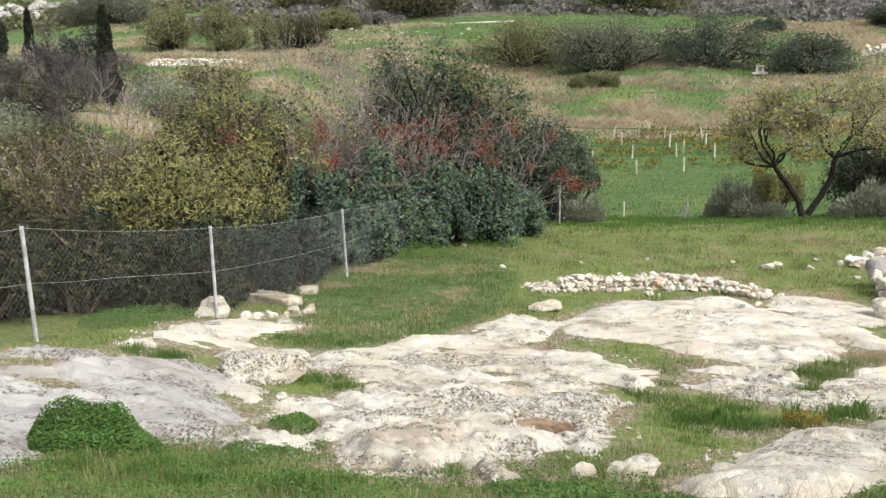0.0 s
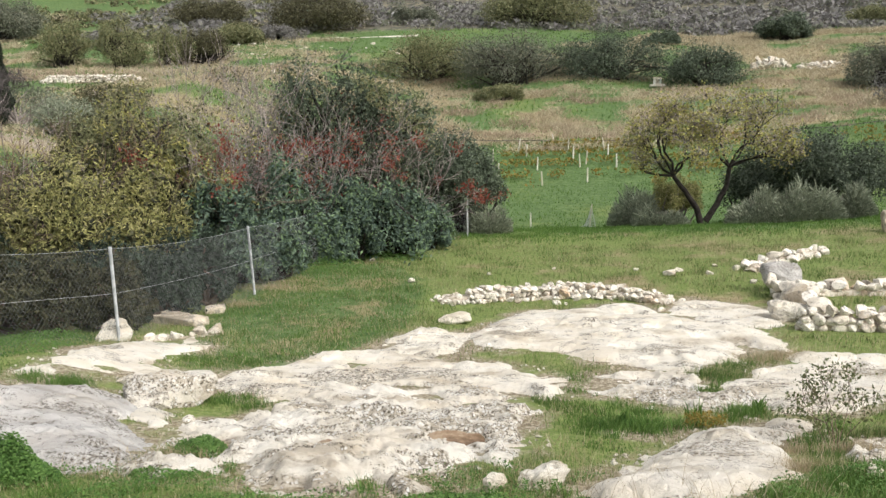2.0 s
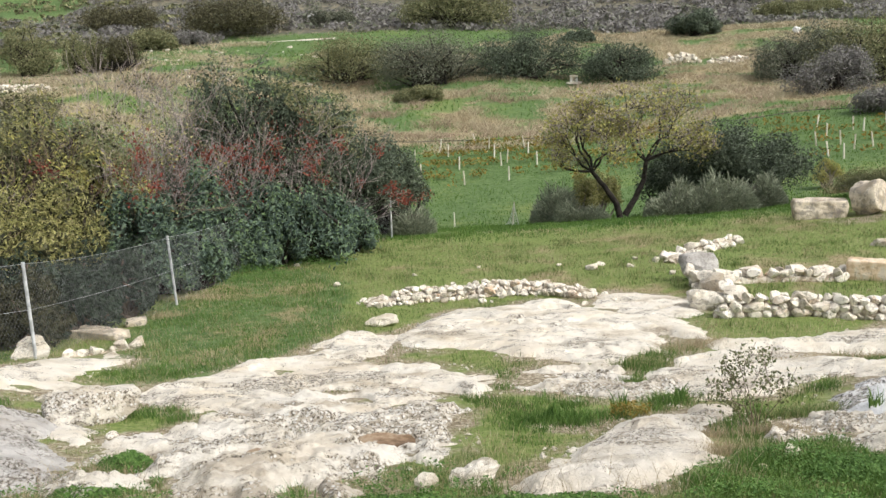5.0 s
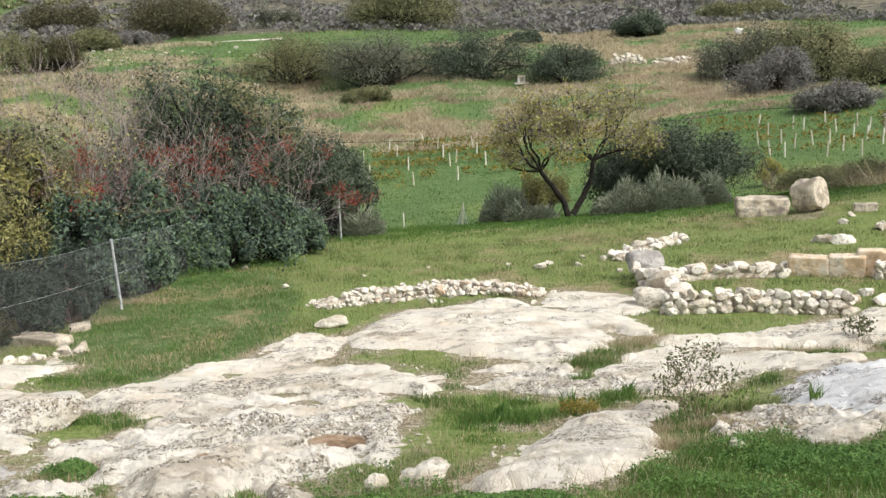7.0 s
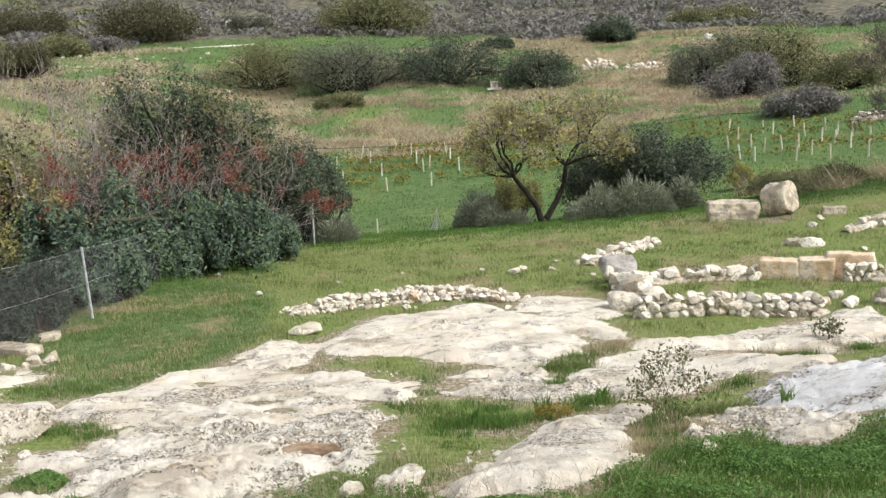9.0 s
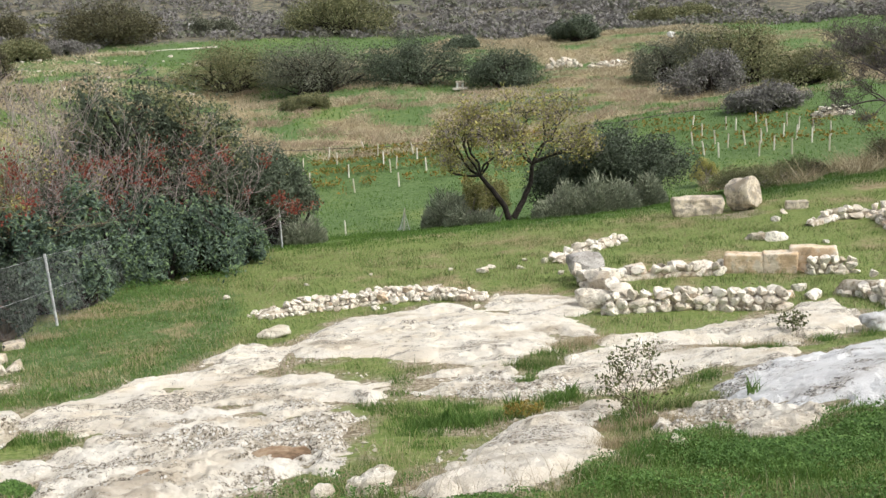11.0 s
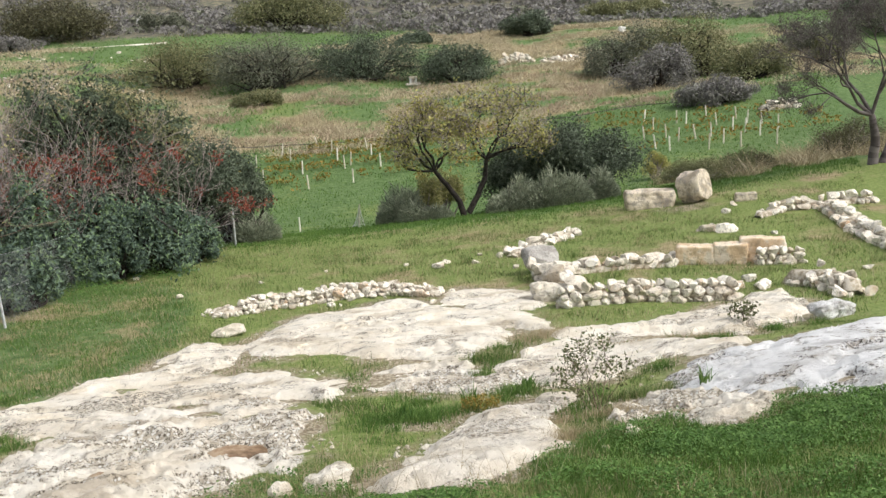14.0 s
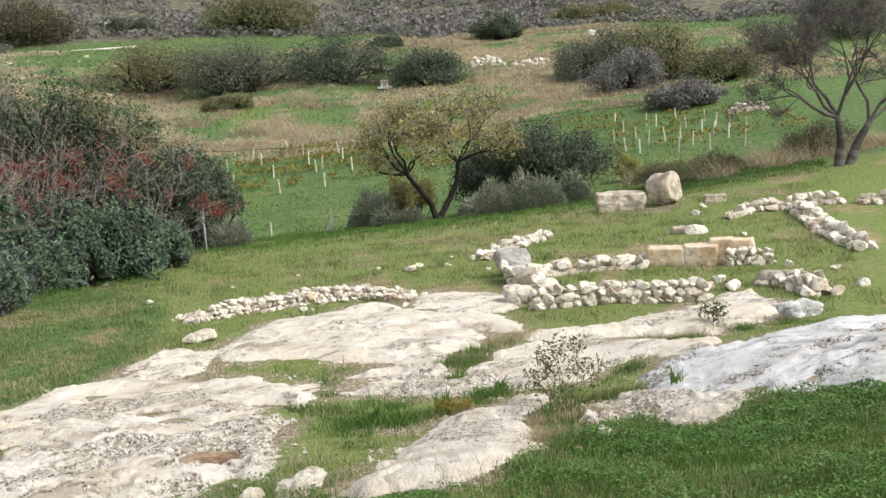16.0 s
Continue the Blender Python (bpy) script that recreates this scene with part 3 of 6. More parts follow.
def ground_material():
    m = bpy.data.materials.new("meadow_ground")
    m.use_nodes = True
    n, l = m.node_tree.nodes, m.node_tree.links
    geom = n.new("ShaderNodeNewGeometry")

    def noise(size, detail=7):
        t = n.new("ShaderNodeTexNoise")
        t.inputs["Scale"].default_value, t.inputs["Detail"].default_value, t.inputs["Roughness"].default_value = 1 / size, detail, 0.65
        l.new(geom.outputs["Position"], t.inputs["Vector"])
        return t.outputs["Fac"]

    def ramp(v, *stops):
        r = n.new("ShaderNodeValToRGB")
        while len(r.color_ramp.elements) < len(stops):
            r.color_ramp.elements.new(0.5)
        for e, (p, c) in zip(r.color_ramp.elements, stops):
            e.position, e.color = p, (*c, 1)
        l.new(v, r.inputs[0])
        return r.outputs[0]

    def blend(f, a, b):
        x = n.new("ShaderNodeMix")
        x.data_type = "RGBA"
        l.new(f, x.inputs[0]), l.new(a, x.inputs[6]), l.new(b, x.inputs[7])
        return x.outputs[2]

    def mask(name):
        x = n.new("ShaderNodeAttribute")
        x.attribute_name = name
        mr = n.new("ShaderNodeMath")
        mr.operation = "ADD"
        l.new(x.outputs["Fac"], mr.inputs[0])
        sub = n.new("ShaderNodeMath")
        sub.operation = "MULTIPLY_ADD"
        l.new(noise(0.5), sub.inputs[0])
        sub.inputs[1].default_value, sub.inputs[2].default_value = 1.2, -0.6
        l.new(sub.outputs[0], mr.inputs[1])
        r = n.new("ShaderNodeMapRange")
        r.interpolation_type = "SMOOTHSTEP"
        r.inputs[1].default_value, r.inputs[2].default_value = 0.3, 0.7
        l.new(mr.outputs[0], r.inputs[0])
        return r.outputs[0]

    green = blend(noise(1.6), ramp(noise(0.09), (0.35, (0.07, 0.11, 0.026)), (0.5, (0.13, 0.195, 0.046)), (0.65, (0.21, 0.265, 0.08))),
                  ramp(noise(0.12), (0.35, (0.105, 0.14, 0.038)), (0.52, (0.19, 0.22, 0.07)), (0.66, (0.32, 0.295, 0.15))))
    dry = ramp(noise(0.2), (0.3, (0.15, 0.115, 0.06)), (0.55, (0.29, 0.24, 0.135)), (0.75, (0.40, 0.34, 0.22)))
    soil = ramp(noise(0.07), (0.36, (0.12, 0.095, 0.06)), (0.5, (0.27, 0.225, 0.155)), (0.64, (0.46, 0.41, 0.32)))
    heath = ramp(noise(1.3), (0.36, (0.07, 0.068, 0.052)), (0.5, (0.12, 0.113, 0.085)), (0.65, (0.23, 0.20, 0.13)))
    # extra blue in the lush greens paints the haze over the far fields
    lush = ramp(noise(0.3), (0.35, (0.05, 0.09, 0.027)), (0.5, (0.088, 0.145, 0.047)), (0.65, (0.14, 0.195, 0.078)))
    col = blend(mask("lush"), green, lush)
    col = blend(mask("dry"), col, dry)
    col = blend(mask("heath"), col, heath)
    col = blend(mask("soil"), col, soil)
    b = n["Principled BSDF"]
    l.new(col, b.inputs["Base Color"])
    b.inputs["Roughness"].default_value, b.inputs["Specular IOR Level"].default_value = 0.95, 0.2
    bp = n.new("ShaderNodeBump")
    bp.inputs["Strength"].default_value, bp.inputs["Distance"].default_value = 0.7, 0.05
    l.new(noise(0.12, 5), bp.inputs["Height"])
    l.new(bp.outputs[0], b.inputs["Normal"])
    return m


def dryness(x, y):
    """0 green to 1 straw-coloured."""
    berm = 0.28 * step(y, 14, 20) * (1 - step(y, 33, 38)) + 0.32 * fbm(x, y, 2.2, 4, 51, 0.7)
    terrace = step(y, 72, 80) * (1 - step(y, 128, 140)) * (0.30 + 0.8 * fbm(0.55 * x + 0.3 * y, y, 3.2, 4, 88, 0.65))
    terrace = terrace + (0.3 + 0.5 * fbm(0.4 * x, y, 4, 3, 55)) * step(-x, 10, 16) * step(y, 38, 44) * (1 - step(y, 72, 80))
    path = 0.85 * step(y, 134, 137) * (1 - step(y, 140, 143)) * step(x, 6, 16) * (1 - step(x, 42, 56))
    return np.clip(np.where(y < 38, berm, terrace + path), 0, 1)


def lushness(x, y):
    """Where the grass is deep green: the crest, the vineyard, the far field, patches by the hedge."""
    return np.clip(step(y, 32, 36) * (0.75 + 0.3 * vnoise(x, y, 6, 58)) + 0.85 * (1 - step(np.hypot((x + 4.4) / 3.2, (y - 20.5) / 9), 0.5, 1)), 0, 1)


def heathiness(x, y):
    return np.clip(step(y + 8 * step(x, 0, 30) + 4 * vnoise(x, y, 20, 61), 148, 155) * step(x, -85, -62), 0, 1) * (0.8 + 0.3 * vnoise(x, y, 12, 63))


def bareness(x, y):
    near = (0.62 + 0.25 * vnoise(x, y, 1.1, 66)) * (1 - step(-rockcover(x, y), 0.1, 0.7)) * (y < 25)
    track = 0.9 * (1 - step(np.abs(y - 44 - 0.2 * (x + 28)), 1.2, 2.2)) * step(-x, 19, 23)
    patch = 0.9 * (1 - step(np.hypot((x - 1.7) / 0.7, (y - 10.7) / 0.4), 0.6, 1.3))
    drums = 0.8 * (1 - step(np.hypot((x - 14.0) / 1.6, (y - 30.2) / 0.9), 0.5, 1.2))
    return np.clip(near + track + patch + drums, 0, 1)


xs, ys = spaced(-600, 600, 0, 9, 280), spaced(-380, 880, 11, 9, 280)
gx, gy = np.meshgrid(xs, ys)
idx = np.arange(gx.size).reshape(gx.shape)
ground = mesh("ground", np.c_[gx.ravel(), gy.ravel(), level(gx, gy).ravel()],
              np.stack([idx[:-1, :-1], idx[:-1, 1:], idx[1:, 1:], idx[1:, :-1]], -1).reshape(-1, 4), ground_material(), smooth=True)
tagged(ground, "grassy hillside meadow with green and straw-dry patches", "ground", kind="structure")
for name, values in (("dry", dryness(gx, gy)), ("heath", heathiness(gx, gy)), ("soil", bareness(gx, gy)), ("lush", lushness(gx, gy))):
    at = ground.data.attributes.new(name, "FLOAT", "POINT")
    at.data.foreach_set("value", np.asarray(values, np.float32).ravel())
for spec in OUTCROPS:
    outcrop(spec)
soil_fill(OUTCROPS[0], -1.93, 9.25, 0.23, 0.23, SOIL, "brown soil lying in a round rock hollow")
soil_fill(OUTCROPS[0], -0.66, 10.07, 0.4, 0.32, SOIL, "brown soil lying in a shallow rock basin")
soil_fill(OUTCROPS[1], -1.45, 12.73, 0.5, 0.3, SOIL, "brown soil lying in a shallow rock basin")
soil_fill(OUTCROPS[1], -0.04, 12.68, 0.42, 0.22, SOIL, "brown soil lying in a shallow rock basin")


# ---- bushes and trees ----
def bush(name, x, y, rx, ry, h, n, size, material, label, seed, lumps=16, group="", wood=BARK, lift=0.12, slim=0.5, core=True, category="bush", ragged=0.35, mix=None, clump=0.72, plain=False, inner=None):
    """A bush or thicket: forked limbs under a crown of leaves gathered in uneven clumps."""
    rng = np.random.default_rng(seed)
    z0 = float(level(x, y))
    top = empty(name, x, y, z0, label, category, group)
    lumps = int(lumps * 1.6)
    u = unit(rng.normal(size=(lumps, 3)) * [1, 1, 0.8])
    u[:, 2] = np.abs(u[:, 2]) * 1.1 - 0.25
    reach = rng.uniform(0.4, 0.92, lumps)[:, None]
    c = np.array([x, y, z0 + h * (lift + 0.33)]) + u * reach * [rx, ry, h * 0.62]
    r = clump * rng.uniform(0.24, 0.5, lumps) * (rx + ry + h) / 3
    k = rng.choice(lumps, n, p=r ** 2 / np.sum(r ** 2))
    d = unit(rng.normal(size=(n, 3)))
    rad = r[k] * np.where(rng.random(n) < 0.75, rng.uniform(0.8, 1.1, n), rng.uniform(0.3, 0.9, n)) * (1 + ragged * rng.normal(size=n) * (rng.random(n) < 0.25))
    p = c[k] + d * rad[:, None] * [rx / max(rx, h), ry / max(rx, h) if ry > h else 1, 0.85]
    ok = p[:, 2] > level(p[:, 0], p[:, 1]) + 0.02
    p, d = p[ok], d[ok]
    if mix:
        pick = vnoise(p[:, 0] + p[:, 2], p[:, 1] + 0.7 * p[:, 2], mix[2], seed) > mix[1]
        v, f = leaves(rng, p[pick], np.full(pick.sum(), size), d[pick] + [0, 0, 0.3], slim=slim, plain=plain)
        mesh("coloured_leaves", v, f, mix[0], top)
        p, d = p[~pick], d[~pick]
    v, f = leaves(rng, p, np.full(len(p), size), d + [0, 0, 0.3], slim=slim, plain=plain)
    crown = mesh("crown", v, f, material, top)
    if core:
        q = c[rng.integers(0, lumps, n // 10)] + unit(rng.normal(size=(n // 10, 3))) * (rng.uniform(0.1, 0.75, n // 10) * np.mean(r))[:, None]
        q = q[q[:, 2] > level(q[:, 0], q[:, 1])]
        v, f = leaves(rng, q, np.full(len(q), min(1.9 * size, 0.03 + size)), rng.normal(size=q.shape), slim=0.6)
        # a darker inner material paints the shade inside the crown
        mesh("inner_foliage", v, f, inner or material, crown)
    base = np.array([x, y, z0 - 0.1])
    start = base + rng.normal(size=(lumps, 3)) * [rx * 0.12, ry * 0.12, 0]
    midp = (start + c) / 2 + rng.normal(size=(lumps, 3)) * 0.08 * h + [0, 0, 0.05 * h]
    w = np.full(lumps, 0.012 * h + 0.012)
    v, f = tubes(np.concatenate([start, midp]), np.concatenate([midp, c]), np.concatenate([w * 1.6, w]), np.concatenate([w, w * 0.5]))
    mesh("trunk", v, f, wood, top, smooth=True)
    return top


def twiggy(name, x, y, h, spread, stems, levels, wood, label, seed, leafmat=None, nleaf=0, leafsize=0.05, radius=0.02, group="", category="bush", fan=0.6, leaf_share=1.0, low=0.0):
    """A bush of upright bare branches, with leaves left on some of them."""
    rng = np.random.default_rng(seed)
    z0 = float(level(x, y))
    top = empty(name, x, y, z0, label, category, group)
    tips = []
    for _ in range(stems):
        b = np.array([x, y, z0 - 0.05]) + rng.normal(size=3) * [spread * 0.25, spread * 0.25, 0]
        s, t, _ = limbs(rng, b, [fan * rng.normal(), fan * rng.normal(), 1], h * rng.uniform(0.4, 0.62), radius, levels, fork=2, shrink=0.62, spread=0.5, wander=0.3, finest=0.006)
        v, f = tubes(*s, sides=4)
        mesh("branch", v, f, wood, top)
        tips.append(t)
    if nleaf:
        t = np.concatenate(tips)
        t = t[t[:, 2] < z0 + h * leaf_share]
        t = t[t[:, 2] > z0 + h * low]
        t = t[vnoise(t[:, 0] + t[:, 2], t[:, 1] + t[:, 2], 0.9, seed) > 0.25]
        p = t[rng.integers(0, len(t), nleaf)] + rng.normal(size=(nleaf, 3)) * 0.1
        v, f = leaves(rng, p, np.full(nleaf, leafsize), rng.normal(size=(nleaf, 3)))
        mesh("foliage", v, f, leafmat, top)
    return top


def tree(name, x, y, trunks, forks, levels, radius, label, seed, leafmat=None, nleaf=0, leafsize=0.07, wood=BARK, spread=0.6, puff=0.2, shrink=0.62, twigs=0, twigwood=None):
    """trunks: crooked stems as points from the base; forks: (start, direction, length) of the main limbs."""
    rng = np.random.default_rng(seed)
    base = np.array([x, y, float(level(x, y))])
    top = empty(name, *base, label, "tree")
    for line in trunks:
        p = np.array(line, float)
        u = np.linspace(0, len(p) - 1, 4 * len(p))
        p = base + np.stack([np.interp(u, np.arange(len(p)), p[:, i]) for i in range(3)], 1) + rng.normal(size=(len(u), 3)) * 0.006
        r = radius * np.linspace(1.25, 0.72, len(p))
        v, f = tubes(p[:-1], p[1:], r[:-1], r[1:], 8)
        mesh("trunk", v, f, wood, top, smooth=True)
    tips = []
    for start, d, ln in forks:
        s, t, _ = limbs(rng, base + np.array(start), d, ln, radius * 0.5, levels, fork=2, spread=spread, shrink=shrink, wander=0.5, pieces=3, taper=0.72, finest=0.009)
        v, f = tubes(*s, sides=4)
        mesh("limb", v, f, wood, top, smooth=True)
        tips.append(t)
    if twigs:
        t = np.concatenate(tips)
        p = t[rng.integers(0, len(t), twigs)] + rng.normal(size=(twigs, 3)) * 0.14
        d = unit(rng.normal(size=(twigs, 3)) + [0, 0, 0.5])
        w = np.full(twigs, 0.0075)
        v, f = tubes(p, p + d * rng.uniform(0.15, 0.45, twigs)[:, None], w, w * 0.6, 3)
        mesh("twig_crown", v, f, twigwood or wood, top)
    if nleaf:
        t = np.concatenate(tips)
        p = t[rng.integers(0, len(t), nleaf)] + rng.normal(size=(nleaf, 3)) * puff
        v, f = leaves(rng, p, np.full(nleaf, leafsize), rng.normal(size=(nleaf, 3)) + [0, 0, 0.4])
        mesh("crown", v, f, leafmat, top)
    return top


def cypress(x, y, h, r, seed):
    rng = np.random.default_rng(seed)
    z0 = float(level(x, y))
    top = empty("cypress", x, y, z0, "dark narrow columnar cypress tree behind the road", "tree", "cypresses")
    n = 7000
    t = rng.random(n) ** 0.8
    w = r * np.minimum(1, 4 * t + 0.25) * (1 - t) ** 0.55 * (0.8 + 0.3 * vnoise(t * h, np.zeros(n), 0.8, seed))
    a = rng.uniform(0, 2 * np.pi, n)
    p = np.c_[x + w * np.cos(a), y + w * np.sin(a), z0 + 0.4 + t * h]
    v, f = leaves(rng, p, np.full(n, 0.16), np.c_[np.cos(a), np.sin(a), np.ones(n) * 0.8], slim=0.35)
    mesh("crown", v, f, L_CYPRESS, top)
    v, f = tubes([(x, y, z0 - 0.1)], [(x, y, z0 + h * 0.95)], [0.16], [0.02], 7)
    mesh("trunk", v, f, BARK, top, smooth=True)


def broom(x, y, rx, ry, h, n, material, label, seed):
    """A low bush of fine upright shoots."""
    rng = np.random.default_rng(seed)
    z0 = float(level(x, y))
    top = empty("grey_bush", x, y, z0, label, "bush", "grey bushes")
    a, q = rng.uniform(0, 2 * np.pi, n), np.sqrt(rng.random(n))
    px, py = x + rx * q * np.cos(a), y + ry * q * np.sin(a)
    tall = h * np.sqrt(np.clip(1.05 - q ** 2, 0, 1)) * rng.uniform(0.55, 1.1, n) * (0.85 + 0.35 * vnoise(px, py, 0.7, seed))
    base = np.c_[px, py, level(px, py) + tall * rng.uniform(0.05, 0.78, n)]
    out = np.c_[np.cos(a) * q, np.sin(a) * q, np.full(n, 0.75)] + 0.4 * rng.normal(size=(n, 3))
    d = unit(out) * (0.13 * tall + 0.1)[:, None]
    side = unit(np.cross(d, rng.normal(size=(n, 3)))) * 0.015
    v = np.stack([base - side, base + side, base + d * 0.6 + side, base + d, base + d * 0.6 - side], 1).reshape(-1, 3)
    i = (5 * np.arange(n))[:, None]
    mesh("foliage", v, np.concatenate([i + [0, 1, 2], i + [0, 2, 4], i + [4, 2, 3]]), material, top)
    c = np.c_[x + 0.5 * rx * rng.normal(size=14) * 0.5, y + 0.5 * ry * rng.normal(size=14) * 0.5, np.full(14, z0 + 0.55 * h)]
    v, f = tubes(np.repeat([[x, y, z0 - 0.1]], 14, 0), c, np.full(14, 0.02), np.full(14, 0.008), 4)
    mesh("trunk", v, f, TWIG, top)


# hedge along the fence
# inner leaves of the first three are darkened to paint shade within the crown
bush("olive_shrub", -10.1, 20.4, 2.1, 1.6, 3.5, 17000, 0.062, L_OLIVE, "yellow-green shrub with hanging leaves behind the wire fence", 101, lumps=34, slim=0.26, wood=BARK, inner=L_SHADEBROWN, ragged=0.5)
bush("olive_shrub", -8.9, 22.0, 1.2, 1.2, 3.3, 8000, 0.062, L_OLIVE, "yellow-green shrub with hanging leaves behind the wire fence", 104, lumps=24, slim=0.26, wood=BARK, inner=L_SHADEBROWN, ragged=0.5)
bush("olive_shrub", -10.8, 26.2, 2.3, 1.8, 6.0, 15000, 0.06, L_FARLIGHT, "tall olive and yellow shrub behind the wire fence", 102, lumps=30, slim=0.3, wood=BARK, inner=L_SHADEBROWN, ragged=0.6, mix=(L_ALMOND, 0.15, 0.9))
for k, (x, y, h, m) in enumerate([(-12.3, 22.6, 4.0, TWIG), (-11.3, 23.4, 4.3, TWIGBROWN), (-13.4, 21.6, 3.7, TWIGBROWN), (-9.5, 27.0, 5.2, TWIG), (-14.2, 20.4, 3.4, TWIG)]):
    twiggy("bare_shrub", x, y, h, 1.5, 11, 3, m, "tall leafless tan-grey shrub behind the fence", 136 + k, L_OLIVE, 700, 0.05, group="bare shrubs")
bush("olive_shrub", -12.4, 27.6, 1.9, 1.6, 5.2, 9000, 0.06, L_BROWN, "tall brown-olive shrub behind the wire fence", 105, lumps=26, slim=0.3, wood=TWIGBROWN, ragged=0.6, mix=(L_OLIVE, 0.2, 0.8))
for k, (x, y, h) in enumerate([(-8.9, 28.6, 6.2), (-7.8, 30.6, 6.6), (-9.8, 29.6, 5.8)]):
    twiggy("bare_shrub", x, y, h, 1.3, 5, 3, TWIG, "tall leafless pale grey shrub in the hedge", 145 + k, L_BROWN, 300, 0.05, group="bare shrubs", fan=0.45)
twiggy("red_shrub", -9.4, 25.4, 4.7, 1.2, 8, 3, TWIGBROWN, "bare-branched shrub with red and orange leaves", 168, L_RED, 420, 0.055, group="red shrubs", low=0.5)
# leaf colours darkened here to stand in for the shade behind the fence
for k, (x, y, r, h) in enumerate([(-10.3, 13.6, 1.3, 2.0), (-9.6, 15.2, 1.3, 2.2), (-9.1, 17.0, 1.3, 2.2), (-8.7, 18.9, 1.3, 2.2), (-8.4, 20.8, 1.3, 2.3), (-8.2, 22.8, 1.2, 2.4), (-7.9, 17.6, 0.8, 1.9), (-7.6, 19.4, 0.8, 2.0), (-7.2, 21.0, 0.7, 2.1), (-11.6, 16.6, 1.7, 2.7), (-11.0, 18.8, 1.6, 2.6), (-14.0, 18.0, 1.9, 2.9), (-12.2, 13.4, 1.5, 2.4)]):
    bush("brown_shrub", x, y, r, r, h, 5200, 0.066, L_SHADEBROWN if y < 18.5 else L_SHADEGREEN, "dense brownish-olive shrub behind the wire fence" if y < 18.5 else "dense green shrub behind the wire fence, leaves darkened as in shade", 110 + k, lumps=20, wood=TWIGBROWN, group="shrubs behind the fence", slim=0.35, lift=-0.05)
for k, (x, y, h) in enumerate([(-14.6, 17.0, 3.2), (-13.2, 23.5, 4.4), (-12.3, 18.6, 3.3), (-16.2, 22.0, 4.0)]):
    twiggy("bare_shrub", x, y, h, 1.6, 9, 3, TWIGBROWN, "tall bare grey-brown shrub behind the fence", 130 + k, L_BROWN, 1500, 0.05, group="bare shrubs")
bush("evergreen_tree", -6.2, 33.0, 3.9, 2.6, 6.9, 40000, 0.062, L_DARK, "large dark evergreen tree behind the hedge", 140, lumps=60, slim=0.4, ragged=0.9, mix=(L_FARLIGHT, 0.35, 0.9))
bush("evergreen_tree", -1.7, 37.2, 1.6, 1.4, 3.9, 12000, 0.062, L_DARK, "dark ragged evergreen at the hedge's end", 142, lumps=30, slim=0.4, ragged=0.6)
broom(-0.9, 36.0, 0.9, 0.8, 1.5, 3000, L_GREY, "grey twiggy bush beside the last fence post", 143)
bush("evergreen_tree", -3.2, 35.2, 2.6, 2.2, 4.6, 20000, 0.062, L_DARK, "dark evergreen tree at the hedge's end", 141, lumps=40, ragged=0.6, slim=0.4)
# the darkened green inside stands in for shade between the lentisk clumps
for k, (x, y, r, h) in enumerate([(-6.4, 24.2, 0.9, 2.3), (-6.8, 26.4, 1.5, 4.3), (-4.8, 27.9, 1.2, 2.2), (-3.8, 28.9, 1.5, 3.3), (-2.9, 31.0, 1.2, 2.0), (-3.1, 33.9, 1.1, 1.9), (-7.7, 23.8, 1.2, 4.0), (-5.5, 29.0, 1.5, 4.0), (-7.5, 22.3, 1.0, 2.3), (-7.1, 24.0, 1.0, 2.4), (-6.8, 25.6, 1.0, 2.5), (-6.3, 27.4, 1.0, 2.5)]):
    bush("lentisk_bush", x, y, r, r, h, 8500, 0.07, L_LENTISK, "dense blue-green leathery-leaved bush grown through the fence", 150 + k, lumps=26, group="lentisk bushes", slim=0.4, lift=-0.06, clump=0.55 + 0.06 * (k % 4), inner=L_SHADEGREEN, ragged=0.8)
for k, (x, y, h) in enumerate([(-7.4, 28.2, 5.6), (-6.3, 29.2, 4.3), (-5.2, 30.0, 5.7), (-4.2, 31.0, 4.0), (-8.4, 26.8, 4.9), (-3.4, 32.0, 4.6)]):
    twiggy("red_shrub", x, y, h, 1.3, 8, 3, TWIG, "bare-branched shrub with red autumn leaves", 160 + k, L_RED, 950, 0.052, group="red shrubs", leaf_share=0.66 + 0.12 * (k % 3), low=0.3 + 0.06 * (k % 2))

for k, (x, y, r, h, m) in enumerate([(-17.5, 25.0, 2.2, 2.6, L_BROWN), (-14.2, 27.5, 2.2, 3.4, L_BROWN), (-19.5, 30.5, 2.6, 2.4, L_BROWN), (-13.0, 31.0, 2.4, 4.2, L_OLIVE), (-16.5, 35.0, 2.8, 3.4, L_BROWN), (-10.5, 34.0, 2.4, 4.2, L_FARLIGHT), (-21.0, 49.0, 3.0, 3.0, L_BROWN), (-13.5, 44.0, 3.0, 4.2, L_BROWN)]):
    bush("scrub_bush", x, y, r, r, h, 4800, 0.1, m, "brown and olive scrub behind the fence", 170 + k, lumps=22, wood=TWIG, group="scrub", slim=0.35, core=False)
bush("olive_shrub", -8.9, 25.2, 1.7, 1.5, 4.3, 13000, 0.05, L_FARLIGHT, "olive and russet shrub between the hedge and fence", 103, lumps=30, wood=BARK, core=False, mix=(L_ALMOND, 0.5, 0.7))
